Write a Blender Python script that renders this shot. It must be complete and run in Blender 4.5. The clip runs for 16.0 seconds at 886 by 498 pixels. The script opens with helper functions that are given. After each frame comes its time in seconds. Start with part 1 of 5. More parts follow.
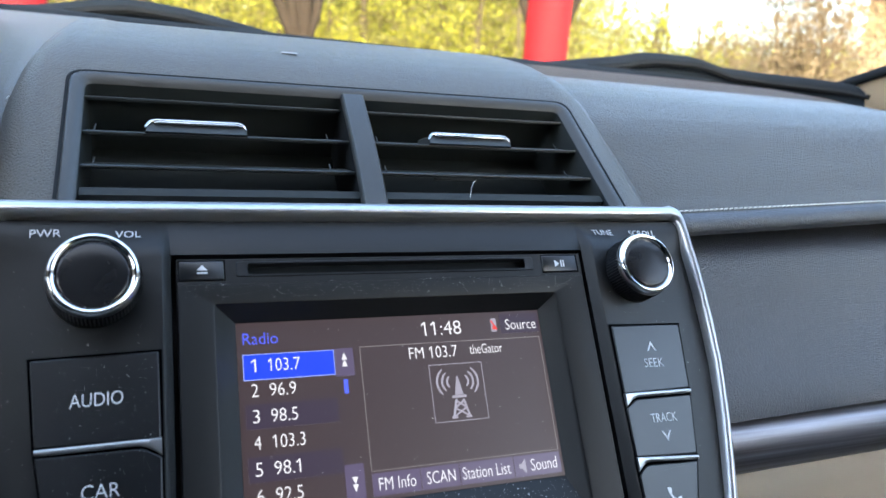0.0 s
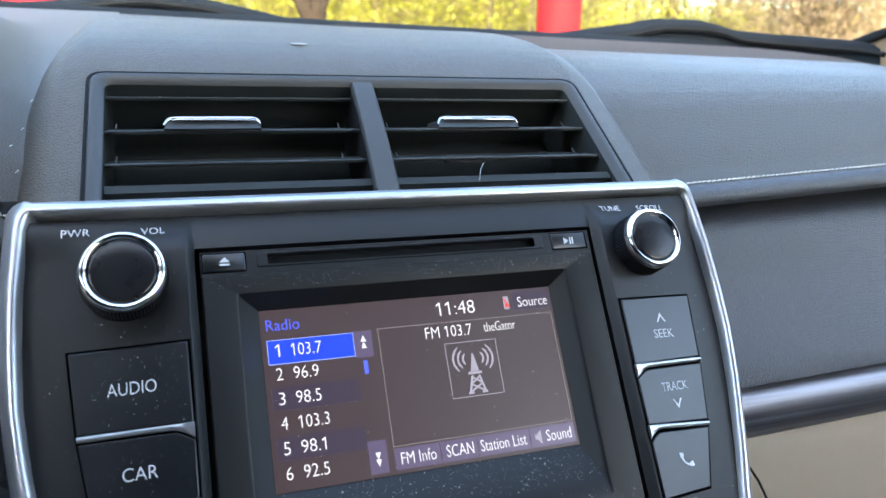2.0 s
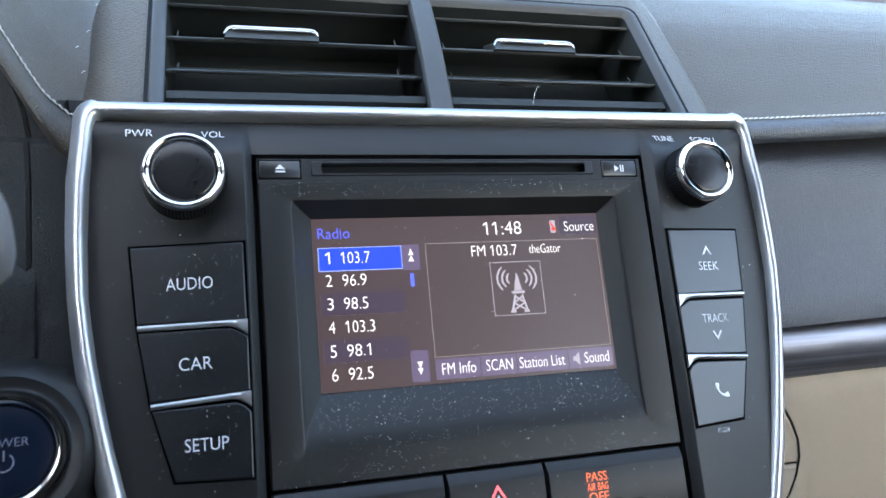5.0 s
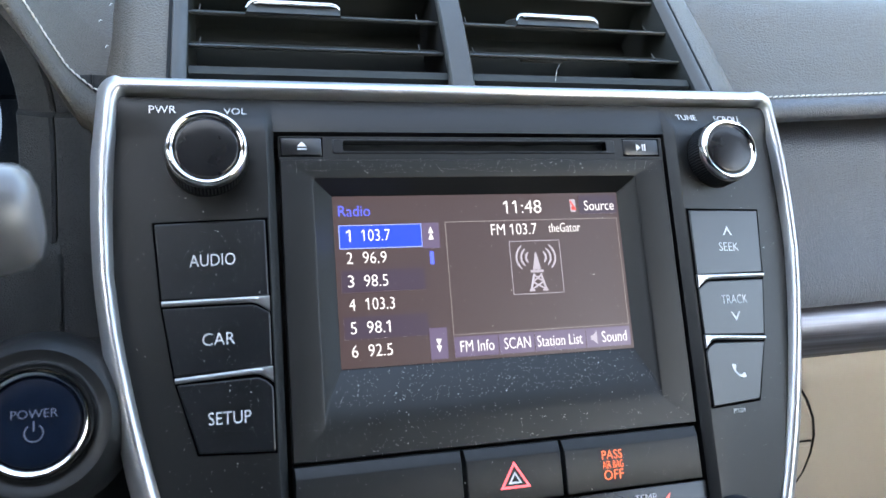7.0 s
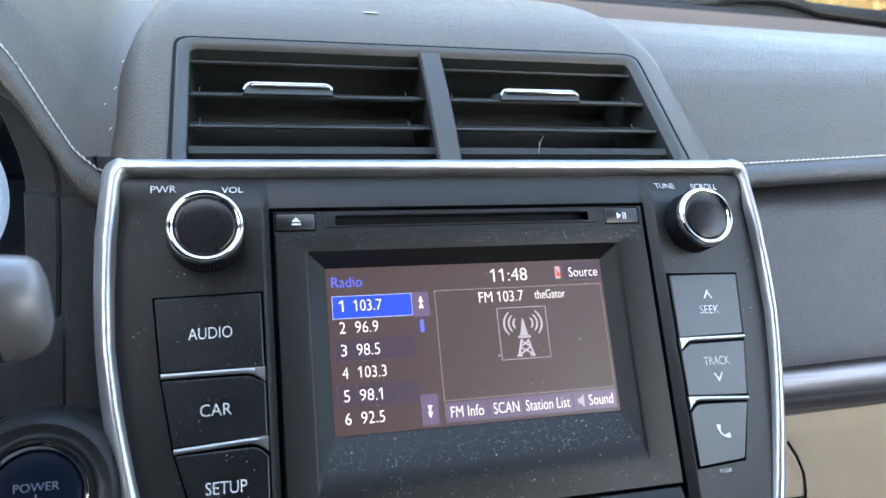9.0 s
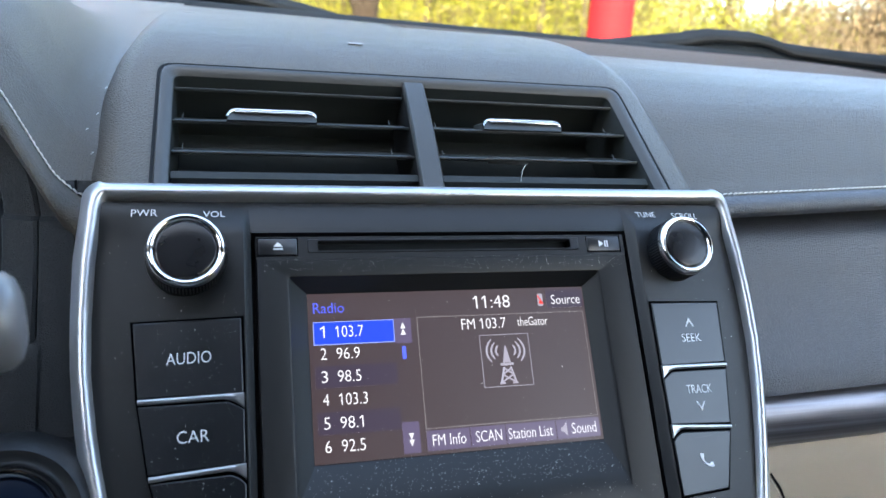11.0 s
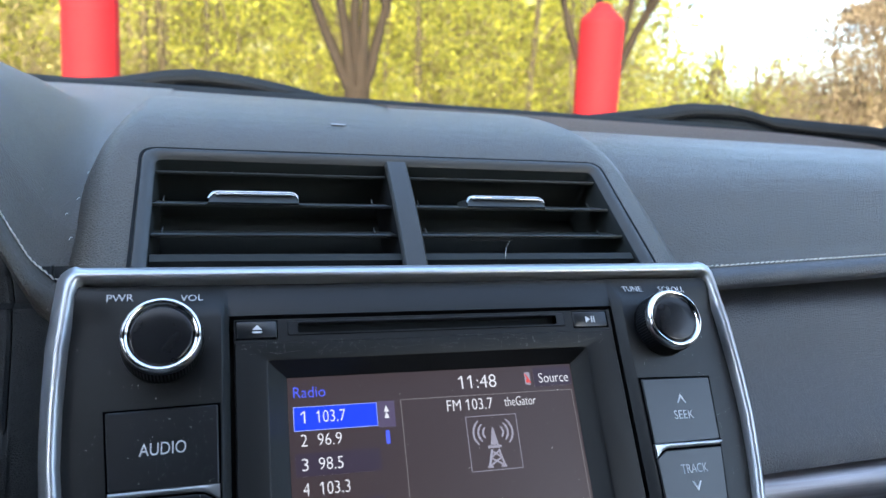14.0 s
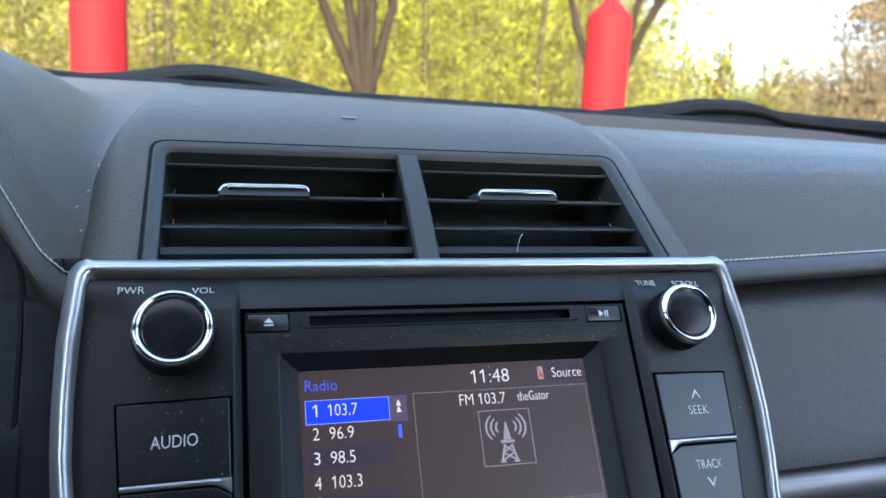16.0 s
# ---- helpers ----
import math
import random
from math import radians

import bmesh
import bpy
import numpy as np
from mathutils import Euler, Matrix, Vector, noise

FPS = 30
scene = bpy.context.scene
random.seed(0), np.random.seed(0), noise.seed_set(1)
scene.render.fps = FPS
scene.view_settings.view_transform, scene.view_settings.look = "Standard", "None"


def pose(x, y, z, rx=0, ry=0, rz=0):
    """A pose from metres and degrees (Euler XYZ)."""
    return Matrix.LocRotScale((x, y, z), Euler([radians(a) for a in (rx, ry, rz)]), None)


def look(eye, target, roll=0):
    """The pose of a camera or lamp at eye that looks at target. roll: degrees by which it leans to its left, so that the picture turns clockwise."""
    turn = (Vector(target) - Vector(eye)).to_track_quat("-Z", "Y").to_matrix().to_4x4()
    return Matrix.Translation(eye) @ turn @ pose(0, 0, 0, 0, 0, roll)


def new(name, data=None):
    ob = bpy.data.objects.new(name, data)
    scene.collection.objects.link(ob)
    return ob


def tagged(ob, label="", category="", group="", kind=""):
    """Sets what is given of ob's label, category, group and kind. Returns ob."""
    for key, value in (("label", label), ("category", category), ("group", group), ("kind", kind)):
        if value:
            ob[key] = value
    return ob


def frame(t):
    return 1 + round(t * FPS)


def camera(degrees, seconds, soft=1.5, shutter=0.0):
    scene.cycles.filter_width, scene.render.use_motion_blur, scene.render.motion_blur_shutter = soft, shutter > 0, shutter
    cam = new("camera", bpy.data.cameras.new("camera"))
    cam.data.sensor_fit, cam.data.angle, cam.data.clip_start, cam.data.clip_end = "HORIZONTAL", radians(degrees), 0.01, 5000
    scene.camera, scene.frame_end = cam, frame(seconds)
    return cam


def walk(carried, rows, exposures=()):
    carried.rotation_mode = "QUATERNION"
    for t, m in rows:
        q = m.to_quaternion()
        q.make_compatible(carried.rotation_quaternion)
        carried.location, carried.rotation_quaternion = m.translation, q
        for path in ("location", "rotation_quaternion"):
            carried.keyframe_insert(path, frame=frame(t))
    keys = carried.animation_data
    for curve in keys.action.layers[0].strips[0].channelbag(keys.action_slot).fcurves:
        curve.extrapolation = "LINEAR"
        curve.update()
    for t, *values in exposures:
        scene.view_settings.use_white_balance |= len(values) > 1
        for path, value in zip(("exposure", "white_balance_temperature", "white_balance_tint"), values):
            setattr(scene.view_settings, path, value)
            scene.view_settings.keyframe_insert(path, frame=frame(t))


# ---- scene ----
cam = camera(59.75, 16.0)
cam.data.dof.use_dof, cam.data.dof.focus_distance, cam.data.dof.aperture_fstop = True, 0.37, 14.0
PATH = [
    (0.0, -0.1021, -0.2695, 1.0253, 77.63, -4.20, -21.22),
    (0.5, -0.0900, -0.2631, 1.0255, 76.49, -4.41, -23.25),
    (1.0, -0.0947, -0.2641, 1.0229, 75.59, -4.23, -23.37),
    (1.5, -0.1008, -0.2748, 1.0317, 74.85, -2.08, -21.61),
    (2.0, -0.1020, -0.2806, 1.0329, 75.47, -1.67, -20.16),
    (2.5, -0.1063, -0.2830, 1.0325, 77.01, -2.71, -19.55),
    (3.0, -0.1061, -0.2824, 1.0311, 77.29, -3.03, -19.14),
    (3.5, -0.1063, -0.2845, 1.0312, 77.34, -3.22, -18.70),
    (4.0, -0.1070, -0.2839, 1.0297, 77.05, -3.45, -18.33),
    (4.5, -0.1078, -0.2855, 1.0290, 75.45, -3.65, -17.78),
    (5.0, -0.1074, -0.2865, 1.0247, 70.87, -3.76, -16.41),
    (5.2, -0.1065, -0.2886, 1.0271, 69.31, -3.51, -15.72),
    (7.3, -0.1107, -0.2855, 1.0298, 68.31, -4.01, -15.03),
    (7.5, -0.1130, -0.2864, 1.0298, 68.85, -4.03, -15.23),
    (8.0, -0.1141, -0.2940, 1.0367, 70.65, -3.64, -15.37),
    (8.5, -0.1109, -0.2955, 1.0398, 71.38, -3.12, -15.16),
    (9.0, -0.1081, -0.2965, 1.0417, 72.22, -3.18, -15.38),
    (9.2, -0.1098, -0.2936, 1.0380, 72.73, -3.49, -15.79),
    (11.3, -0.1077, -0.2997, 1.0362, 76.38, -3.59, -16.72),
    (11.5, -0.1062, -0.3024, 1.0391, 77.51, -3.24, -16.86),
    (12.0, -0.1067, -0.3059, 1.0415, 79.53, -2.51, -16.90),
    (12.5, -0.1054, -0.3057, 1.0420, 80.38, -1.95, -16.74),
    (13.0, -0.1054, -0.3042, 1.0411, 80.31, -2.01, -16.49),
    (13.5, -0.1039, -0.2996, 1.0388, 80.17, -2.56, -16.73),
    (14.0, -0.1019, -0.2940, 1.0371, 80.74, -2.78, -17.24),
    (14.5, -0.1004, -0.2901, 1.0355, 80.99, -2.57, -17.34),
    (15.0, -0.1021, -0.2907, 1.0355, 80.90, -2.53, -17.20),
    (15.5, -0.1027, -0.2907, 1.0349, 80.74, -2.63, -16.89),
    (16.0, -0.1036, -0.2907, 1.0346, 80.51, -2.78, -16.75),
]
walk(cam, [(t, pose(x, y, z, rx, ry, rz)) for t, x, y, z, rx, ry, rz in PATH],
     [(0.0, 2.85, 6250, 4), (1.5, 3.0, 6250, 4), (4.5, 3.1, 6300, 4), (5.5, 3.5, 6700, 4), (8.5, 3.45, 6750, 4), (9.2, 3.38, 6600, 4), (11.5, 2.95, 6150, 4), (12.5, 2.70, 5950, 4), (16.0, 2.56, 5950, 4)])
# ---- place ----
# world, sun, exposure
world = bpy.data.worlds.new("world")
scene.world = world
world.use_nodes = True
wn, wl = world.node_tree.nodes, world.node_tree.links
sky = wn.new("ShaderNodeTexSky")
sky.sky_type, sky.sun_disc = "NISHITA", False
sky.air_density, sky.dust_density, sky.ozone_density = 0.8, 4.5, 0.5
sky.sun_elevation, sky.sun_rotation = radians(22), radians(195)
wl.new(sky.outputs[0], wn["Background"].inputs[0])
wn["Background"].inputs[1].default_value = 0.30
sun = new("sun", bpy.data.lights.new("sun", "SUN"))
sun.data.energy, sun.data.angle, sun.data.color = 1.25, radians(0.6), (1.0, 0.95, 0.86)
# the sun stands behind the car, a little to its left
sun.matrix_world = look((-1.35, -5.0, 2.10), (0, 0, 0))


# ---- materials ----
def mat(name, base, rough=0.5, metal=0.0, grain=None, bump=0.0, mottle=0.0, mottle_scale=30.0, coat=0.0, spec=0.5, emit=None, power=0.0):
    """A surface with a fine relief (grain: size of a grain in metres) and a broad unevenness of colour and gloss (mottle)."""
    m = bpy.data.materials.new(name)
    m.use_nodes = True
    n, l = m.node_tree.nodes, m.node_tree.links
    b = n["Principled BSDF"]
    b.inputs["Base Color"].default_value = (*base, 1)
    b.inputs["Roughness"].default_value, b.inputs["Metallic"].default_value = rough, metal
    b.inputs["Coat Weight"].default_value, b.inputs["Specular IOR Level"].default_value = coat, spec
    if emit:
        b.inputs["Emission Color"].default_value, b.inputs["Emission Strength"].default_value = (*emit, 1), power
    co = n.new("ShaderNodeTexCoord")
    if mottle:
        t = n.new("ShaderNodeTexNoise")
        t.inputs["Scale"].default_value, t.inputs["Detail"].default_value = mottle_scale, 6
        l.new(co.outputs["Object"], t.inputs["Vector"])
        mix = n.new("ShaderNodeMix")
        mix.data_type = "RGBA"
        mix.inputs[6].default_value = (*[c * (1 - mottle) for c in base], 1)
        mix.inputs[7].default_value = (*[min(1, c * (1 + mottle)) for c in base], 1)
        l.new(t.outputs[0], mix.inputs[0])
        l.new(mix.outputs[2], b.inputs["Base Color"])
        r = n.new("ShaderNodeMapRange")
        r.inputs[3].default_value, r.inputs[4].default_value = max(0.02, rough - 0.12 * mottle), rough + 0.2 * mottle
        l.new(t.outputs[0], r.inputs[0])
        l.new(r.outputs[0], b.inputs["Roughness"])
    if grain:
        v = n.new("ShaderNodeTexVoronoi")
        v.feature = "DISTANCE_TO_EDGE"
        v.inputs["Scale"].default_value = 1 / grain
        w = n.new("ShaderNodeTexNoise")
        w.inputs["Scale"].default_value, w.inputs["Detail"].default_value = 0.6 / grain, 3
        add = n.new("ShaderNodeVectorMath")
        add.operation = "MULTIPLY_ADD"
        add.inputs[1].default_value = (grain * 1.2,) * 3
        l.new(co.outputs["Object"], w.inputs["Vector"])
        l.new(w.outputs[1], add.inputs[0])
        l.new(co.outputs["Object"], add.inputs[2])
        l.new(add.outputs[0], v.inputs["Vector"])
        k = n.new("ShaderNodeMapRange")
        k.inputs[2].default_value = 0.25
        l.new(v.outputs["Distance"], k.inputs[0])
        bp = n.new("ShaderNodeBump")
        bp.inputs["Strength"].default_value, bp.inputs["Distance"].default_value = bump, grain * 0.25
        l.new(k.outputs[0], bp.inputs["Height"])
        l.new(bp.outputs[0], b.inputs["Normal"])
    return m


def island_mat(name, colours, rough=0.7, through_light=0.35):
    """Leaves: each one takes a colour between those given, mostly by where it stands, and lets some light through."""
    m = bpy.data.materials.new(name)
    m.use_nodes = True
    n, l = m.node_tree.nodes, m.node_tree.links
    b = n["Principled BSDF"]
    g = n.new("ShaderNodeNewGeometry")
    ramp = n.new("ShaderNodeValToRGB")
    while len(ramp.color_ramp.elements) < len(colours):
        ramp.color_ramp.elements.new(0.5)
    for i, (e, c) in enumerate(zip(ramp.color_ramp.elements, colours)):
        e.position, e.color = i / (len(colours) - 1), (*c, 1)
    # broad noise puts sunlit and shaded clumps into the leaf colour
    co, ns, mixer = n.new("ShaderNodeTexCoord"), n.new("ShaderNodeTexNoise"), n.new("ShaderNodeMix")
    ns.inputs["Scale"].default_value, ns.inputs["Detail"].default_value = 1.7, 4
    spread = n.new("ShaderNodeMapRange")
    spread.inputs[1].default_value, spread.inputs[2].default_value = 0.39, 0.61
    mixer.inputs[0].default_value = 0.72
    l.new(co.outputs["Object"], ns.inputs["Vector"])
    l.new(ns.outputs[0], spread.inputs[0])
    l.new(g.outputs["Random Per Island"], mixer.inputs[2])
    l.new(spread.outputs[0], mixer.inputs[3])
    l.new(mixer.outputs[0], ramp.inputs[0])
    l.new(ramp.outputs[0], b.inputs["Base Color"])
    b.inputs["Roughness"].default_value = rough
    tr = n.new("ShaderNodeBsdfTranslucent")
    l.new(ramp.outputs[0], tr.inputs[0])
    mx = n.new("ShaderNodeMixShader")
    mx.inputs[0].default_value = through_light
    l.new(b.outputs[0], mx.inputs[1])
    l.new(tr.outputs[0], mx.inputs[2])
    l.new(mx.outputs[0], n["Material Output"].inputs[0])
    return m


HOOD = mat("grained_hood_vinyl", (0.056, 0.050, 0.041), 0.47, grain=0.0015, bump=0.6, mottle=0.25, mottle_scale=14, spec=0.42)
LEATHER = mat("grained_black_vinyl", (0.038, 0.041, 0.049), 0.37, grain=0.0017, bump=0.5, mottle=0.22, mottle_scale=14, spec=0.5)
FILLER = mat("dark_grained_filler", (0.021, 0.025, 0.029), 0.55, grain=0.0012, bump=0.6, mottle=0.25, mottle_scale=30, spec=0.25)
VFRAME = mat("satin_grey_vent_frame", (0.030, 0.030, 0.028), 0.40, grain=0.0005, bump=0.15, mottle=0.2, mottle_scale=40, spec=0.4)
# chrome whose dark reflections are put into a lower base colour
TABCHROME = mat("chrome_with_dark_reflection", (0.46, 0.46, 0.45), 0.10, 1.0, mottle=0.1, mottle_scale=90)
PAD = mat("soft_grey_black_pad", (0.052, 0.047, 0.038), 0.49, grain=0.0018, bump=0.7, mottle=0.22, mottle_scale=9)
HUMP = mat("moulded_black_dash_skin", (0.055, 0.050, 0.040), 0.47, grain=0.0016, bump=0.7, mottle=0.2, mottle_scale=16)
SHELF = mat("matt_brown_black_shelf", (0.052, 0.044, 0.040), 0.85, grain=0.0015, bump=0.4, mottle=0.3, mottle_scale=6, spec=0.10)
FASCIA = mat("fine_matt_black_plastic", (0.0068, 0.0072, 0.0076), 0.40, grain=0.0004, bump=0.16, mottle=0.3, mottle_scale=40, spec=0.32)
BUTTON = mat("satin_black_button", (0.0045, 0.0055, 0.0070), 0.31, grain=0.0003, bump=0.1, mottle=0.35, mottle_scale=60, spec=0.55)
DARK = mat("black_recess_plastic", (0.008, 0.009, 0.010), 0.7, mottle=0.2, spec=0.1)
DUCT = mat("dark_duct_plastic", (0.017, 0.020, 0.020), 0.6, mottle=0.2, spec=0.2)
SLOT = mat("unlit_gap", (0.0015, 0.0015, 0.0018), 0.9, spec=0.0)
VENT = mat("vent_black_plastic", (0.024, 0.027, 0.027), 0.34, mottle=0.2, mottle_scale=50, spec=0.32)
CHROME = mat("bright_chrome", (0.80, 0.80, 0.80), 0.08, 1.0, mottle=0.05, mottle_scale=90)
SATIN = mat("satin_silver_trim", (0.46, 0.465, 0.475), 0.34, 0.85, mottle=0.06, mottle_scale=60)
WHITE = mat("white_print", (0.58, 0.59, 0.60), 0.6, spec=0.2)
THREAD = mat("pale_thread", (0.58, 0.57, 0.53), 0.8, mottle=0.3, mottle_scale=400)
DIMPRINT = mat("dim_grey_print", (0.12, 0.13, 0.17), 0.6, spec=0.2)
PALE = mat("faint_pale_label", (0.24, 0.24, 0.235), 0.7)
GLOSS = mat("gloss_black_cap", (0.010, 0.010, 0.011), 0.20, mottle=0.3, mottle_scale=120, spec=0.35)
BEIGE = mat("beige_moulded_plastic", (0.38, 0.325, 0.25), 0.55, grain=0.0012, bump=0.2, mottle=0.06, mottle_scale=12)
CLOTH = mat("grey_headliner_cloth", (0.034, 0.036, 0.040), 0.9, grain=0.002, bump=0.3, mottle=0.08)
CARPET = mat("grey_carpet", (0.20, 0.19, 0.17), 0.95, grain=0.004, bump=0.6, mottle=0.2)
RUBBER = mat("black_rubber", (0.012, 0.015, 0.019), 0.9, mottle=0.3, mottle_scale=30, spec=0.03)
STALK = mat("grey_stalk_plastic", (0.026, 0.032, 0.040), 0.42, mottle=0.2, mottle_scale=40)
STALKCAP = mat("smoked_silver_cap", (0.12, 0.115, 0.115), 0.36, 0.2, mottle=0.35, mottle_scale=70)
RED = mat("red_plastic_sleeve", (0.165, 0.0045, 0.0065), 0.75, mottle=0.14, mottle_scale=3, grain=0.01, bump=0.05, spec=0.12)
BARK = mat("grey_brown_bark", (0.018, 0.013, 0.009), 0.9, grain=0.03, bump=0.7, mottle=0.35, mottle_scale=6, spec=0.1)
# paler copy of BARK, with the haze before the trunks painted in
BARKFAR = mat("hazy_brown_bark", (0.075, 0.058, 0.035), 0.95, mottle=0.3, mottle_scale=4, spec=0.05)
TANWALL = mat("tan_stucco", (0.52, 0.36, 0.20), 0.85, grain=0.02, bump=0.3, mottle=0.1, mottle_scale=1.2)
EAVE = mat("tan_painted_eave", (0.48, 0.36, 0.24), 0.7, mottle=0.15, mottle_scale=2)
ROOF = mat("brown_shingle", (0.11, 0.075, 0.055), 0.9, grain=0.12, bump=0.6, mottle=0.3, mottle_scale=3)
SPECK = mat("pale_dust", (0.55, 0.55, 0.53), 0.9)
NAVY = mat("dark_blue_button_cap", (0.004, 0.007, 0.015), 0.35, mottle=0.3, mottle_scale=80, spec=0.08)
DIAL = mat("dial_black", (0.008, 0.009, 0.012), 0.4, emit=(0.1, 0.16, 0.3), power=0.03)
RING = mat("dial_ring", (0.30, 0.36, 0.47), 0.25, 0.6, mottle=0.1, emit=(0.45, 0.62, 0.95), power=0.07)
TRACKRED = mat("hazard_red", (0.55, 0.03, 0.05), 0.4, emit=(0.9, 0.1, 0.12), power=0.25)


def glow(name, colour, power, rough=0.3, spec=0.5):
    return mat(name, (0.004, 0.004, 0.004), rough, emit=colour, power=power, spec=spec)


S_BACK = glow("display_dark", (0.080, 0.044, 0.046), 0.105, 0.42, 0.55)
S_ROW = glow("display_row", (0.050, 0.035, 0.060), 0.175, 0.30)
S_BAR = glow("display_button", (0.10, 0.075, 0.14), 0.196, 0.30)
S_LINE = glow("display_line", (0.30, 0.26, 0.27), 0.154, 0.30)
S_WHITE = glow("display_white", (0.95, 0.90, 0.95), 0.168, 0.30)
S_GREY = glow("display_grey", (0.50, 0.45, 0.55), 0.130, 0.30)
S_BLUE = glow("display_blue", (0.02, 0.06, 0.95), 0.182, 0.30)
S_BLUETXT = glow("display_blue_text", (0.10, 0.14, 1.0), 0.189, 0.30)
S_EDGE = glow("display_blue_edge", (0.35, 0.42, 1.0), 0.182, 0.30)
S_RED = glow("display_red", (0.9, 0.06, 0.05), 0.154, 0.30)
ORANGE = glow("airbag_orange", (1.0, 0.14, 0.02), 0.231, 0.4)

# brushed strip under the passenger pad: long streaks along x
STRIP = mat("brushed_dark_silver", (0.30, 0.31, 0.34), 0.42, 0.8)
_n, _l = STRIP.node_tree.nodes, STRIP.node_tree.links
_c, _m, _t, _r = (_n.new("ShaderNode" + k) for k in ("TexCoord", "Mapping", "TexNoise", "ValToRGB"))
_m.inputs["Scale"].default_value = (5, 300, 300)
_t.inputs["Scale"].default_value, _t.inputs["Detail"].default_value = 1.0, 5
_r.color_ramp.elements[0].position, _r.color_ramp.elements[0].color = 0.3, (0.075, 0.07, 0.08, 1)
_r.color_ramp.elements[1].position, _r.color_ramp.elements[1].color = 0.7, (0.22, 0.23, 0.27, 1)
_l.new(_c.outputs["Object"], _m.inputs[0])
_l.new(_m.outputs[0], _t.inputs["Vector"])
_l.new(_t.outputs[0], _r.inputs[0])
_l.new(_r.outputs[0], _n["Principled BSDF"].inputs["Base Color"])

GLASS = bpy.data.materials.new("windscreen_glass")
GLASS.use_nodes = True
_n, _l = GLASS.node_tree.nodes, GLASS.node_tree.links
_tr, _gl, _mx = (_n.new("ShaderNode" + k) for k in ("BsdfTransparent", "BsdfGlossy", "MixShader"))
_tr.inputs[0].default_value = (0.97, 0.985, 0.975, 1)
_gl.inputs["Roughness"].default_value = 0.02
_mx.inputs[0].default_value = 0.04
_l.new(_tr.outputs[0], _mx.inputs[1])
_l.new(_gl.outputs[0], _mx.inputs[2])
_l.new(_mx.outputs[0], _n["Material Output"].inputs[0])

# brownish end stands for shadow among the leaves, lime end for sunlit highlights
LEAF = island_mat("spring_leaves_lit_and_shaded", [(0.030, 0.025, 0.006), (0.095, 0.085, 0.010), (0.20, 0.20, 0.014), (0.46, 0.44, 0.040)], 0.7, 0.45)
LEAFDRY = island_mat("brown_dry_leaves", [(0.075, 0.052, 0.03), (0.14, 0.10, 0.055), (0.22, 0.17, 0.10)], 0.8, 0.35)
SCRUB = island_mat("tan_understory", [(0.060, 0.043, 0.018), (0.115, 0.085, 0.032), (0.16, 0.14, 0.038), (0.18, 0.125, 0.065)], 0.8, 0.3)

# far depth of the wood: soft blots of olive and lime, pale sky light painted in, no single leaves to be made out
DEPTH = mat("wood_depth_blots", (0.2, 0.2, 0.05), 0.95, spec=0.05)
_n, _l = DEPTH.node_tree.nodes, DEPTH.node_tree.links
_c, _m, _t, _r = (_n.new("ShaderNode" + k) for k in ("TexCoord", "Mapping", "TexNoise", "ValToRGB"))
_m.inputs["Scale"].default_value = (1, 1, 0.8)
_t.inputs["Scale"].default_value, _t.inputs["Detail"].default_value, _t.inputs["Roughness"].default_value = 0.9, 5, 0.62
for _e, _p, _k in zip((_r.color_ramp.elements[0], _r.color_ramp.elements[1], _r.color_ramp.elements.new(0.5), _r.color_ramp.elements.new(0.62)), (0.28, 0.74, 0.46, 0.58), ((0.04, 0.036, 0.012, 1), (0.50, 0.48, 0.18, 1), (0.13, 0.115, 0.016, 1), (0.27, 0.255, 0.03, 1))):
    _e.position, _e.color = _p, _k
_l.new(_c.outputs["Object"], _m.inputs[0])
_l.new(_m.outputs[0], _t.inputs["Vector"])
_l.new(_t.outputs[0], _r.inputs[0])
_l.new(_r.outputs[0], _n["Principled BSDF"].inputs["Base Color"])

GROUND = mat("pale_concrete", (0.20, 0.198, 0.19), 0.9, grain=0.02, bump=0.6, mottle=0.4, mottle_scale=0.6)


# ---- mesh helpers ----
MM = 0.001
STACK = Matrix.Translation((0, 0, 0.9)) @ pose(0, 0, 0, -32)   # the tilted plane of the centre stack


def smooth(me, angle=35):
    me.polygons.foreach_set("use_smooth", [True] * len(me.polygons))
    me.set_sharp_from_angle(angle=radians(angle))


def part(name, bm, material, parent=None, label="", angle=35, category="", group="", kind=""):
    me = bpy.data.meshes.new(name)
    bmesh.ops.recalc_face_normals(bm, faces=bm.faces)
    bm.to_mesh(me)
    bm.free()
    smooth(me, angle)
    me.materials.append(material)
    ob = new(name, me)
    ob.parent = parent
    return tagged(ob, label, category, group, kind)


def thing(name, label, category, m=Matrix(), group="", kind=""):
    ob = new(name)
    ob.empty_display_size = 0.02
    ob.matrix_world = m
    return tagged(ob, label, category, group, kind)


def grid(rows, cap=False):
    """A skin over rows of points."""
    bm = bmesh.new()
    vs = [[bm.verts.new(p) for p in r] for r in rows]
    for a, b in zip(vs, vs[1:]):
        for i in range(len(a) - 1):
            bm.faces.new((a[i], a[i + 1], b[i + 1], b[i]))
    if cap:
        bm.faces.new(vs[0]), bm.faces.new(vs[-1][::-1])
    return bm


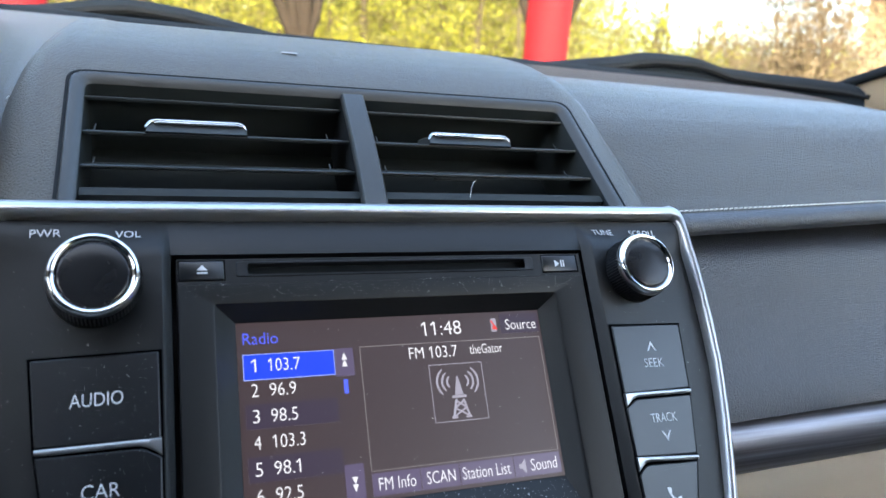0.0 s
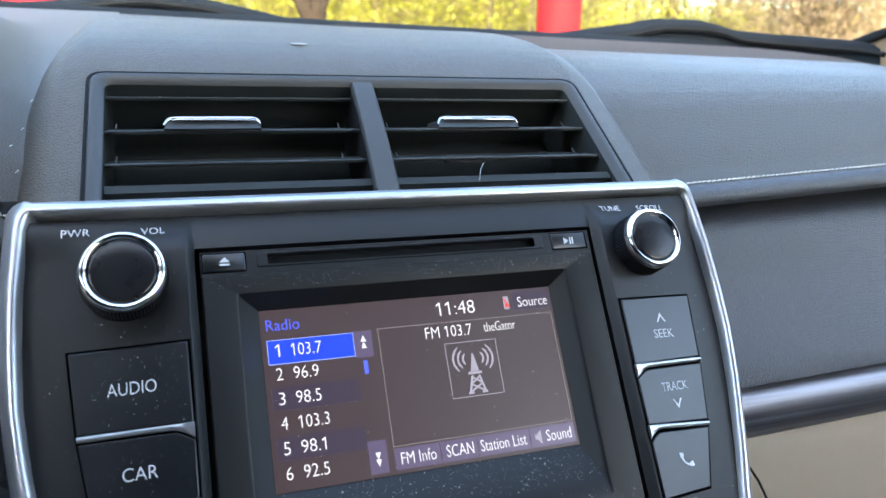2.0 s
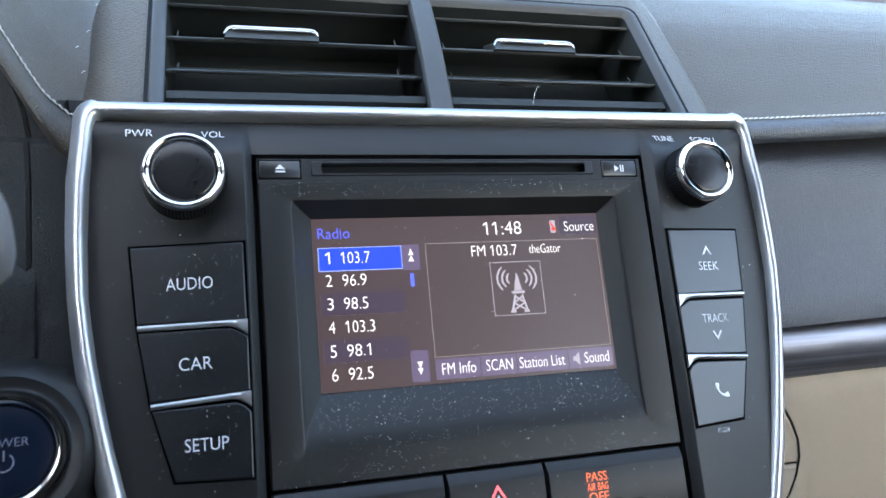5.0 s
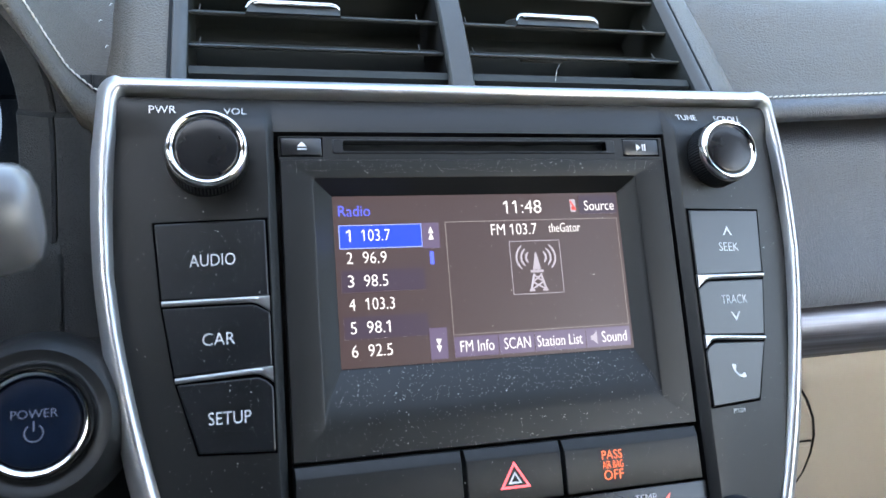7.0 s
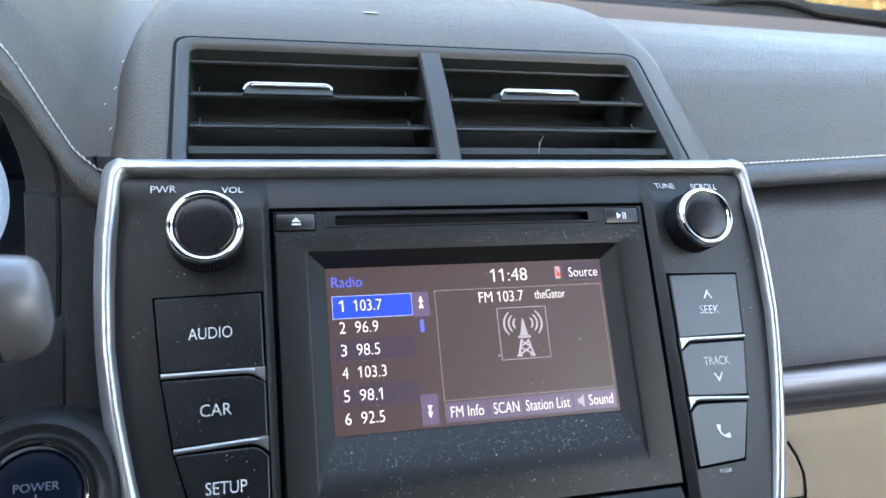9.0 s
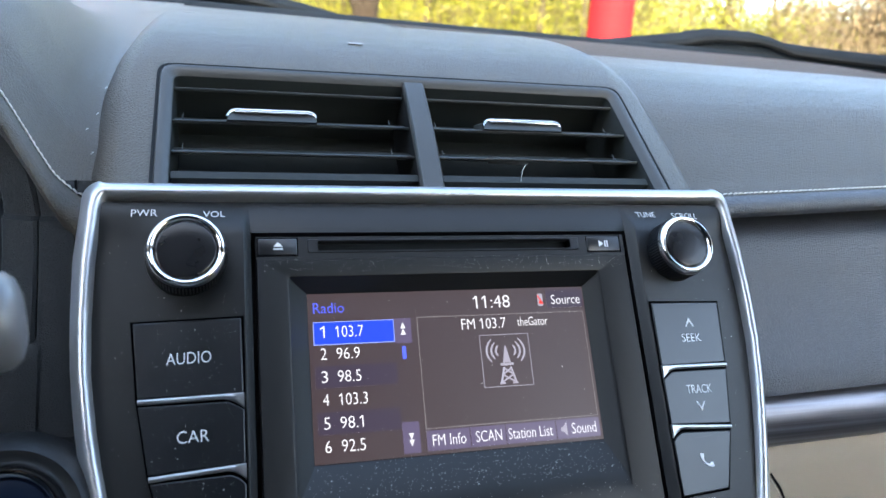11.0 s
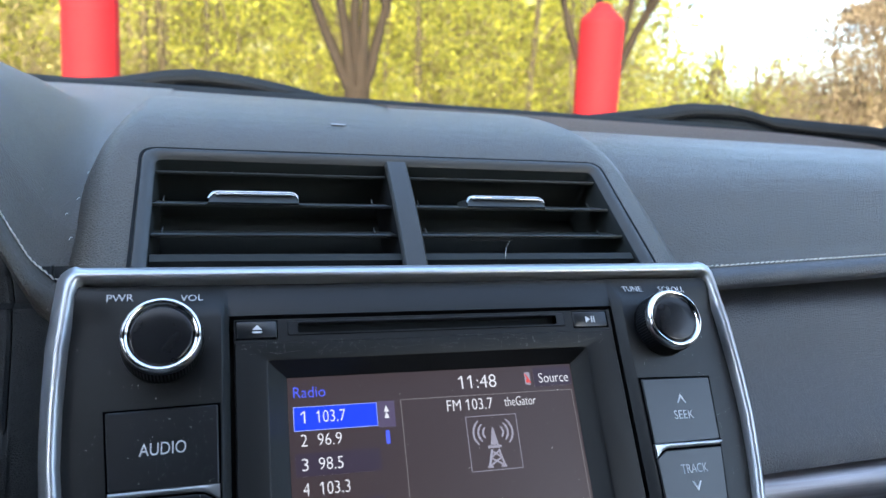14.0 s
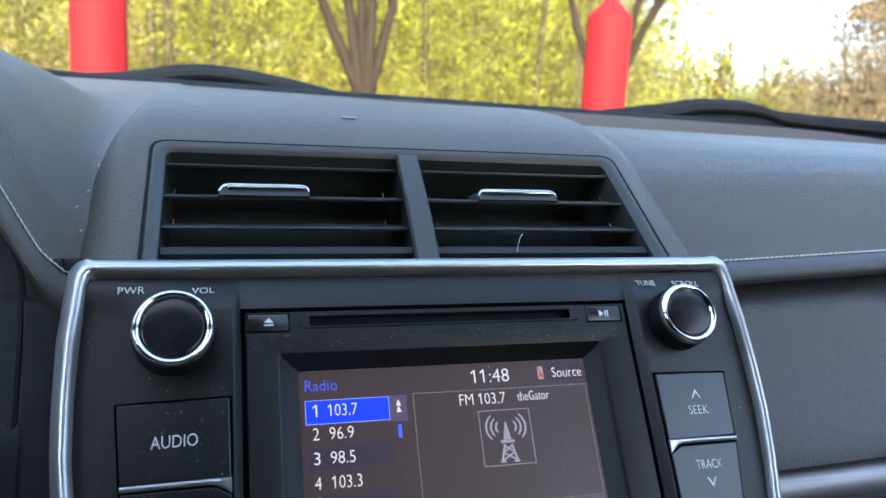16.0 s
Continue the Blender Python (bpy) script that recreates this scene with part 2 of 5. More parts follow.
def rings(loops, cap_first=False, cap_last=False, bm=None):
    """A skin over closed loops of points."""
    bm = bm or bmesh.new()
    vs = [[bm.verts.new(p) for p in r] for r in loops]
    for a, b in zip(vs, vs[1:]):
        k = len(a)
        for i in range(k):
            bm.faces.new((a[i], a[(i + 1) % k], b[(i + 1) % k], b[i]))
    if cap_first:
        bm.faces.new(vs[0][::-1])
    if cap_last:
        bm.faces.new(vs[-1])
    return bm


def box(x0, x1, y0, y1, z0, z1, bevel=0.0, seg=2, bm=None):
    own = bmesh.new()
    bmesh.ops.create_cube(own, size=1, matrix=Matrix.LocRotScale(((x0 + x1) / 2, (y0 + y1) / 2, (z0 + z1) / 2), None, (x1 - x0, y1 - y0, z1 - z0)))
    if bevel:
        bmesh.ops.bevel(own, geom=own.edges[:], offset=bevel, segments=seg, affect="EDGES", profile=0.5)
    if bm is None:
        return own
    me = bpy.data.meshes.new("tmp")
    own.to_mesh(me)
    own.free()
    bm.from_mesh(me)
    bpy.data.meshes.remove(me)
    return bm


def inset(poly, d):
    """The polygon (x, z), counter-clockwise, moved inwards by d."""
    out, k = [], len(poly)
    for i in range(k):
        a, b, c = Vector(poly[i - 1]), Vector(poly[i]), Vector(poly[(i + 1) % k])
        u, v = (b - a).normalized(), (c - b).normalized()
        nu, nv = Vector((-u.y, u.x)), Vector((-v.y, v.x))
        s = (nu + nv) / max(0.2, 1 + nu.dot(nv))
        out.append(tuple(b + s * d))
    return out


def rounded(poly, r, seg=3):
    """The polygon with its corners rounded."""
    out, k = [], len(poly)
    for i in range(k):
        a, b, c = Vector(poly[i - 1]), Vector(poly[i]), Vector(poly[(i + 1) % k])
        u, v = (a - b).normalized() * r, (c - b).normalized() * r
        for j in range(seg + 1):
            t = j / seg
            out.append(tuple((b + u) * (1 - t) ** 2 + 2 * t * (1 - t) * b + (b + v) * t * t))
    return out


def key(poly, front, back, edge=0.0005, corner=0.0008):
    """A key cap: a rounded outline (x, z) with a soft front edge."""
    p = rounded(poly, corner)
    loops = [[(x, back, z) for x, z in p], [(x, front + edge, z) for x, z in p]]
    q = inset(p, edge * 0.4)
    loops.append([(x, front + edge * 0.35, z) for x, z in q])
    q = inset(p, edge)
    loops.append([(x, front, z) for x, z in q])
    return rings(loops, False, True)


def lathe(profile, cx, cz, cy=0.0, seg=48):
    """Turned about the y axis; profile: (radius, y), the last may have radius 0."""
    bm = bmesh.new()
    loops = []
    for r, y in profile:
        if r <= 1e-6:
            loops.append([bm.verts.new((cx, cy + y, cz))])
        else:
            loops.append([bm.verts.new((cx + r * math.cos(2 * math.pi * i / seg), cy + y, cz + r * math.sin(2 * math.pi * i / seg))) for i in range(seg)])
    for a, b in zip(loops, loops[1:]):
        for i in range(seg):
            if len(b) == 1:
                bm.faces.new((a[i], a[(i + 1) % seg], b[0]))
            else:
                bm.faces.new((a[i], a[(i + 1) % seg], b[(i + 1) % seg], b[i]))
    return bm


def tube(path, radii, sides=8, bm=None, flat=1.0):
    """A tapered tube along a path."""
    bm = bm or bmesh.new()
    path = [Vector(p) for p in path]
    loops = []
    for i, p in enumerate(path):
        d = (path[min(i + 1, len(path) - 1)] - path[max(i - 1, 0)]).normalized()
        u = d.cross(Vector((0, 0, 1)) if abs(d.z) < 0.9 else Vector((0, 1, 0))).normalized()
        v = d.cross(u)
        r = radii[i] if isinstance(radii, (list, tuple)) else radii
        loops.append([p + u * r * math.cos(2 * math.pi * k / sides) + v * r * flat * math.sin(2 * math.pi * k / sides) for k in range(sides)])
    return rings(loops, True, True, bm)


def shear(bm, f):
    for v in bm.verts:
        v.co.y += f(v.co)
    return bm


def glyphs(body, thin):
    """Vertices and mesh of words in Blender's own font, set from the left."""
    cu = bpy.data.curves.new("text", "FONT")
    cu.body, cu.resolution_u, cu.extrude, cu.offset = body, 3, 0.01, -thin
    ob = new("text", cu)
    dg = bpy.context.evaluated_depsgraph_get()
    me = bpy.data.meshes.new_from_object(ob.evaluated_get(dg))
    bpy.data.objects.remove(ob)
    bpy.data.curves.remove(cu)
    co = np.empty(len(me.vertices) * 3)
    me.vertices.foreach_get("co", co)
    return me, co.reshape(-1, 3)


def text_mesh(body, w, h, cx, cz, y, thick=0.00012, thin=0.010):
    """Words w by h metres, facing -y, centred at (cx, cz); each figure one gets a flag."""
    me, co = glyphs(body, thin)
    lo, hi = co.min(0), co.max(0)
    stems = []
    for i, ch in enumerate(body):
        if ch == "1":
            m2, c2 = glyphs(body[:i + 1], thin)
            m3, c3 = glyphs("1", thin)
            stems.append((c2[:, 0].max() - (c3[:, 0].max() - c3[:, 0].min()), c3[:, 1].max()))
            bpy.data.meshes.remove(m2), bpy.data.meshes.remove(m3)
    if stems:
        bm = bmesh.new()
        bm.from_mesh(me)
        for x, top in stems:
            flag = [(x + 0.004, top), (x - 0.155, top - 0.115), (x - 0.155, top - 0.205), (x + 0.004, top - 0.10)]
            rings([[(p, q, d) for p, q in flag] for d in (-0.01, 0.01)], False, True, bm)
        bm.to_mesh(me)
        bm.free()
        co = np.empty(len(me.vertices) * 3)
        me.vertices.foreach_get("co", co)
        co = co.reshape(-1, 3)
        lo, hi = co.min(0), co.max(0)
    out = np.empty_like(co)
    out[:, 0] = cx + ((co[:, 0] - lo[0]) / (hi[0] - lo[0]) - 0.5) * w
    out[:, 2] = cz + ((co[:, 1] - lo[1]) / (hi[1] - lo[1]) - 0.5) * h
    out[:, 1] = y - np.where(co[:, 2] > 0, thick, 0)
    me.vertices.foreach_set("co", out.ravel())
    me.update()
    return me


def words(body, w, h, cx, cz, y, material, parent, name="lettering", f=None):
    me = text_mesh(body, w, h, cx, cz, y)
    if f:
        for v in me.vertices:
            v.co.y += f(v.co)
    me.materials.clear()
    me.materials.append(material)
    ob = new(name, me)
    ob.parent = parent
    return ob


def flat(poly, y, material, parent, name, thick=0.00015):
    """A thin raised shape on a plane of the stack."""
    return part(name, rings([[(x, y, z) for x, z in poly], [(x, y - thick, z) for x, z in poly]], False, True), material, parent)


def rect(x0, x1, z0, z1):
    return [(x0, z0), (x1, z0), (x1, z1), (x0, z1)]


def outline(x0, x1, z0, z1, line, y, material, parent, name):
    a, b = rect(x0, x1, z0, z1), rect(x0 + line, x1 - line, z0 + line, z1 - line)
    loops = [[(x, y, z) for x, z in a], [(x, y - 0.0001, z) for x, z in a], [(x, y - 0.0001, z) for x, z in b], [(x, y, z) for x, z in b]]
    return part(name, rings(loops), material, parent)


def curve1(table):
    xs, ys = [a for a, _ in table], [b for _, b in table]
    return lambda v: float(np.interp(v, xs, ys))


# ---- setting ----
def slab(name, x0, x1, y0, y1, z0, z1, material, label, bevel=0.0):
    return part(name, box(x0, x1, y0, y1, z0, z1, bevel), material, None, label, category=name.split("_")[0], kind="structure")


ground_bm = grid([[(x, y, 0.0) for x in (-900, -40, 0, 40, 900)] for y in (-900, -40, 0, 40, 900)])
part("ground", ground_bm, GROUND, None, "pale concrete lot", category="ground", kind="structure")

# the cabin that closes the place round the camera
slab("floor", -0.78, 0.78, -1.9, 0.64, 0.30, 0.34, CARPET, "grey carpeted car floor")
# unseen roof, kept dark and carried right back to cut reflections in the stack
slab("ceiling", -0.80, 0.68, -1.92, -0.30, 1.50, 1.53, CLOTH, "grey cloth headliner over the cabin")
# door panel raised to hold back light from the left
slab("wall_left", -0.80, -0.76, -0.50, 0.42, 0.34, 1.12, RUBBER, "black vinyl door panel under the driver's window", 0.01)
# added out of view at full height, so no sun enters from behind left
slab("wall_left_rear", -0.80, -0.76, -1.9, -0.50, 0.34, 1.50, RUBBER, "unseen black wall behind the driver's window that blocks light from the left", 0.01)
slab("wall_right", 0.76, 0.80, -1.9, 0.42, 0.34, 1.00, BEIGE, "beige plastic door panel", 0.01)
# added out of view in place of a rear window, against sky glow
slab("wall_rear", -0.76, 0.76, -1.9, -1.86, 0.34, 1.50, RUBBER, "unseen black wall across the cabin's rear that blocks light from behind", 0.01)
slab("wall_front", -0.80, 0.80, 0.64, 0.68, 0.30, 1.03, RUBBER, "black bulkhead under the windscreen")


def pillar(name, a, b, w, label):
    bm = tube([Vector(a).lerp(Vector(b), i / 6) + Vector((0, 0, 0.03 * math.sin(math.pi * i / 6))) for i in range(7)], w, 12, flat=0.6)
    return part(name, bm, BEIGE, None, label, category="trim", kind="structure", angle=60)


for s, side in ((-1, "left"), (1, "right")):
    line = [(0.672, 0.47, 1.040), (0.700, 0.352, 1.087), (0.708, 0.22, 1.145), (0.705, 0.08, 1.215), (0.690, -0.08, 1.31), (0.665, -0.22, 1.41), (0.640, -0.33, 1.50)]
    rows = [[(x * s, y, z), ((x + 0.012) * s, y - 0.012, z - 0.012), ((x + 0.040) * s, y - 0.022, z - 0.040), ((x + 0.075) * s, y - 0.020, z - 0.085), ((x + 0.095) * s, y, z - 0.13), ((x + 0.095) * s, y + 0.03, z - 0.05), ((x + 0.02) * s, y + 0.02, z - 0.002)] for x, y, z in line]
    part("trim_front_" + side, grid(rows), BEIGE, None, "beige moulded trim on the windscreen pillar", category="trim", kind="structure", angle=60)
    part("trim_seal_" + side, tube([(x * s, y, z) for x, y, z in line], 0.006, 8), RUBBER, None, "black rubber seal beside the windscreen", category="trim", kind="structure", angle=60)
    pillar("trim_middle_" + side, (0.78 * s, -0.75, 1.00), (0.65 * s, -0.72, 1.50), 0.05, "beige moulded trim on the door pillar")
    pillar("trim_rear_" + side, (0.76 * s, -1.84, 1.05), (0.62 * s, -1.55, 1.50), 0.07, "beige moulded trim on the rear pillar")

# windscreen: one curved sheet with thickness
rows = []
for i in range(9):
    v = i / 8
    rows.append([(x * (1 - 0.16 * v), 0.600 - 0.14 * (x / 0.76) ** 2 - 0.90 * v + 0.06 * (x / 0.76) ** 2 * v, 1.050 + 0.465 * v + 0.03 * math.sin(math.pi * v)) for x in np.linspace(-0.72, 0.72, 17)])
windscreen = part("window_1", grid(rows), GLASS, None, "clear curved car windscreen", category="window", kind="structure", angle=180)
windscreen.visible_shadow = False

# ---- dashboard ----
SEAT_EYE = Vector((-0.108, -0.290, 1.0346))


def away(p, k):
    """The point p moved k times as far from the seat's eye point."""
    return tuple(SEAT_EYE + (Vector(p) - SEAT_EYE) * k)


def reach(p, y):
    """The point p slid along its line from the eye point to the depth y."""
    return away(p, (y - SEAT_EYE.y) / (p[1] - SEAT_EYE.y))


def blend(p, k, y0, y1):
    t = min(1, max(0, (p[1] - y0) / (y1 - y0)))
    return away(p, k + (1 - k) * t)


dash = thing("dashboard", "black grained dashboard with pale stitching and a beige lower half", "dashboard")
right_z = curve1([(0.05, 0.967), (0.055, 0.9705), (0.065, 0.976), (0.08, 0.984), (0.10, 0.994), (0.13, 1.0105), (0.16, 1.0225), (0.19, 1.0295), (0.22, 1.0325), (0.25, 1.0323), (0.29, 1.0315), (0.33, 1.0335), (0.40, 1.041), (0.50, 1.0505), (0.64, 1.0565)])
hump_half = curve1([(0.05, 0.164), (0.085, 0.1645), (0.12, 0.1635), (0.15, 0.160), (0.18, 0.156), (0.22, 0.151), (0.30, 0.137), (0.34, 0.120), (0.37, 0.090)])
YS = [0.05, 0.0525, 0.055, 0.06, 0.065, 0.0748, 0.08, 0.09, 0.10, 0.115, 0.13, 0.145, 0.16, 0.175, 0.19, 0.205, 0.22, 0.235, 0.25, 0.27, 0.29, 0.31, 0.33, 0.36, 0.40, 0.45, 0.50, 0.56, 0.60]


def bow(x):
    """How far the dashboard's far edge draws back towards its sides."""
    return 0.15 * max(0.0, (abs(x) - 0.1) / 0.66) ** 2


def cowl_y(x, y):
    return y - bow(x) * max(0.0, (y - 0.06) / 0.54)


def pad_z(x, y):
    return right_z(y) + (x - 0.154) * (0.05 - 0.068 * min(1, max(0, (y - 0.05) / 0.15))) - max(0.0, x - 0.55) ** 2 * 0.6


XR = [0.08, 0.10, 0.12, 0.13, 0.14, 0.148, 0.155, 0.165, 0.18, 0.20, 0.23, 0.26, 0.30, 0.35, 0.40, 0.46, 0.52, 0.58, 0.64, 0.70, 0.757]


def beside(x, y):
    """The pad's inner columns follow the side of the centre hump, as long as that is there."""
    return x if x > 0.16 or y > 0.36 else 0.16 - (0.16 - x) * min(1.0, (0.192 + (0.004 if y < 0.11 else 0.0) - hump_half(min(y, 0.36))) / 0.080)


PAD_END = 0.356


def pad_end(x):
    return PAD_END + 0.060 * max(0.0, x - 0.2)


def pad_row(y, dz=0.0, end=False):
    return [(beside(x, y), cowl_y(x, y + (pad_end(x) - PAD_END if end else 0)), pad_z(x, y + (pad_end(x) - PAD_END if end else 0)) + dz) for x in XR]


rows = [pad_row(y) for y in YS if y < 0.35] + [pad_row(PAD_END - 0.004, 0.0010, True), pad_row(PAD_END - 0.001, 0.0008, True), pad_row(PAD_END, -0.0006, True), pad_row(PAD_END + 0.0006, -0.006, True)]
lip = [[(beside(x, 0.05), y, pad_z(x, 0.05) + dz) for x in XR] for y, dz in ((0.085, -0.0128), (0.062, -0.0125), (0.050, -0.0122), (0.0445, -0.0108), (0.0425, -0.0075), (0.0435, -0.0035), (0.0465, -0.0010))]
part("passenger_pad", grid([[blend(p, 1.045, 0.06, 0.12) for p in r] for r in rows]), PAD, dash, "soft dark pad", 60)
# lip takes the darker LEATHER, which stands for the shade under the stitching
part("pad_lip", grid([[away(p, 1.045) for p in r] for r in lip + rows[:1]]), LEATHER, dash, "rolled front edge of the pad", 60)

part("defroster_panel", grid([pad_row(PAD_END - 0.004, -0.0045, True), pad_row(PAD_END + 0.004, -0.0040, True)] + [pad_row(y, -0.0035 * max(0.0, 1 - (y - 0.39) / 0.1)) for y in YS if y > 0.39]), SHELF, dash, "plain dark shelf along the windscreen", 60)

# far strip of the dash along the windscreen, between pad and driver side
left_valley = curve1([(0.05, 0.958), (0.06, 0.962), (0.0925, 0.975), (0.1227, 0.990), (0.15, 1.001), (0.18, 1.0095), (0.22, 1.0195), (0.26, 1.028), (0.35, 1.040), (0.45, 1.050), (0.60, 1.0605)])
rise = curve1([(0, 0), (0.003, 0.0005), (0.012, 0.009), (0.019, 0.022), (0.025, 0.034), (0.032, 0.047), (0.04, 0.058), (0.06, 0.075), (0.1, 0.088), (0.2, 0.097), (0.6, 0.10)])
amp = curve1([(0.05, 1.0), (0.06, 1.0), (0.15, 0.80), (0.22, 0.58), (0.26, 0.42), (0.30, 0.24), (0.34, 0.10), (0.40, 0.0)])
YL = [0.06, 0.066, 0.074, 0.085, 0.10, 0.115, 0.13, 0.15, 0.17, 0.19, 0.21, 0.23, 0.25, 0.27, 0.30, 0.33, 0.37, 0.41, 0.45, 0.50, 0.56, 0.60]
SL = [-0.03, -0.015, -0.005, 0, 0.003, 0.007, 0.012, 0.0155, 0.019, 0.022, 0.025, 0.0285, 0.032, 0.036, 0.04, 0.05, 0.06, 0.08, 0.1, 0.14, 0.2, 0.3, 0.4, 0.5, 0.6]


def hood_point(s, y):
    x = -0.155 - s
    return (x - 0.003, cowl_y(x, y), left_valley(y) + amp(y) * rise(max(0, s)))


def hood_edge(s, back, down):
    x, y, z = hood_point(s, 0.06)
    return (x + min(0.2 * down, 0.004) * (1 if s < 0.05 else 0), y + back, z - down)


rows = [[hood_edge(s, b, d) for s in SL] for b, d in ((0.09, 0.033), (0.03, 0.031), (0.006, 0.028), (-0.007, 0.022), (-0.011, 0.015), (-0.0105, 0.009), (-0.008, 0.0045), (-0.004, 0.0015))]
rows += [[hood_point(s, y) for s in SL] for y in YL]
part("driver_hood", grid([[blend(p, 1.05, 0.06, 0.10) for p in r] for r in rows]), HOOD, dash, "grained hood over the instruments", 60)
rows = [[(x, cowl_y(x, y), left_valley(y) - 0.001 + (right_z(y) - left_valley(y)) * t) for x, t in zip(np.linspace(-0.16, 0.16, 9), np.linspace(0, 1, 9))] for y in (0.24, 0.32, 0.38, 0.44, 0.50, 0.56, 0.60)]
part("defroster_strip", grid(rows), PAD, dash, "", 60)

# centre hump round the air vents
PROFILE = [(0.055, 0.9632), (0.0652, 0.9700), (0.0818, 0.9818), (0.0985, 0.9935), (0.1151, 1.0052), (0.1318, 1.0170), (0.137, 1.0205), (0.145, 1.0252), (0.153, 1.0292), (0.1635, 1.0332), (0.18, 1.0372), (0.20, 1.0402), (0.225, 1.0430), (0.25, 1.0448), (0.28, 1.0462), (0.31, 1.0466), (0.34, 1.0450), (0.365, 1.041)]


def hump_row(k):
    y, z = PROFILE[k]
    w = hump_half(y)
    e = [0.1290, 0.1290, 0.1300, 0.1305, 0.1305, 0.1295][k] if k < 6 else min(0.1315, w - 0.014)
    drop = 0.036 if y < 0.2 else 0.036 - 0.02 * (y - 0.2) / 0.16
    e = min(e, w - 0.012)
    sh = min(0.025, w - e)
    half = [(w + 0.0005, drop), (w - 0.10 * sh, 0.70 * drop), (w - 0.28 * sh, 0.42 * drop), (w - 0.52 * sh, 0.19 * drop), (w - 0.78 * sh, 0.06 * drop), (min(e, w - sh), 0.0)]
    xs = [(-a, d) for a, d in half] + [(e * t, 0) for t in (-0.66, -0.33, 0, 0.33, 0.66)] + [(a, d) for a, d in half[::-1]]
    return [(x, y, z - d) for x, d in xs]


bm = bmesh.new()
vs = [[bm.verts.new(p) for p in hump_row(k)] for k in range(len(PROFILE))]
for k in range(len(vs) - 1):
    for i in range(len(vs[0]) - 1):
        if k < 5 and 5 <= i < 11:
            continue
        bm.faces.new((vs[k][i], vs[k][i + 1], vs[k + 1][i + 1], vs[k + 1][i]))
last = hump_row(len(PROFILE) - 1)
end = [bm.verts.new((x * 0.8, 0.385, z - 0.02)) for x, y, z in last]
for i in range(len(end) - 1):
    bm.faces.new((vs[-1][i], vs[-1][i + 1], end[i + 1], end[i]))
part("centre_hump", bm, HUMP, dash, "moulded hump round the centre air vents", 50)

# passenger side below the lip: padded face, brushed strip, beige lower half
FACE = [(0.085, 0.9530), (0.066, 0.9520), (0.052, 0.9485), (0.0445, 0.9410), (0.0395, 0.929), (0.0320, 0.914), (0.0220, 0.899), (0.0120, 0.886), (0.0050, 0.8765), (0.0035, 0.8705), (0.012, 0.8660), (0.032, 0.8645)]
XF = [0.10, 0.13, 0.16, 0.19, 0.22, 0.26, 0.30, 0.35, 0.40, 0.46, 0.52, 0.58, 0.64, 0.70, 0.757]


def face(profile, tilt=0.05):
    return grid([[away((x, y + 0.10 * max(0, (x - 0.30) / 0.4) ** 2, z + (x - 0.154) * tilt), 1.045) for x in XF] for y, z in profile])


part("padded_face", face(FACE, 0.03), LEATHER, dash, "bulging grained black padded panel", 60)
STRIPROW = [(0.040, 0.8672), (0.030, 0.8668), (0.021, 0.8640), (0.014, 0.8580), (0.011, 0.8500), (0.012, 0.8420), (0.016, 0.8340), (0.022, 0.8285), (0.032, 0.8262), (0.040, 0.826)]
part("brushed_strip", face(STRIPROW, 0.02), STRIP, dash, "brushed dark silver rounded strip", 60)
LOWER = [(0.050, 0.8255), (0.036, 0.824), (0.031, 0.819), (0.029, 0.806), (0.029, 0.780), (0.030, 0.750), (0.031, 0.720), (0.033, 0.690), (0.036, 0.672), (0.042, 0.664), (0.060, 0.660)]
part("beige_lower_panel", face(LOWER, 0.02), BEIGE, dash, "smooth beige moulded lower dash", 60)
part("dark_under_panel", face([(0.046, 0.662), (0.060, 0.64), (0.10, 0.58), (0.2, 0.48)], 0.0), DARK, dash)


def pad_tab(name, pts, y0):
    return part(name, rings([[away(p, 1.045) for p in r] for r in ([(x, y0 + 0.006, z) for x, z in pts], [(x, y0, z) for x, z in pts], [(x, y0 - 0.0016, z) for x, z in inset(pts, 0.0012)])], False, True), BEIGE, dash, "", 40)


# glove box edge: two beige pieces with a dark joint round them
seam = [(0.205, 0.807, 0.0), (0.214, 0.796, 0), (0.222, 0.783, 0), (0.2265, 0.770, 0), (0.2275, 0.757, 0), (0.226, 0.744, 0), (0.221, 0.732, 0)]
part("glove_box_joint", tube([away((x, 0.0285, z), 1.045) for x, z, _ in seam], 0.0007, 6), DARK, dash)
part("glove_box_joint", tube([away((x, 0.0285, 0.7665), 1.045) for x in (0.190, 0.225)], 0.0006, 6), DARK, dash)
pad_tab("beige_end_cap", [(0.190, 0.768), (0.2245, 0.768), (0.2210, 0.782), (0.2130, 0.795), (0.204, 0.806), (0.190, 0.812)], 0.0285)
pad_tab("beige_end_cap", [(0.190, 0.7305), (0.2190, 0.7310), (0.2245, 0.744), (0.2260, 0.756), (0.2250, 0.765), (0.190, 0.765)], 0.0285)


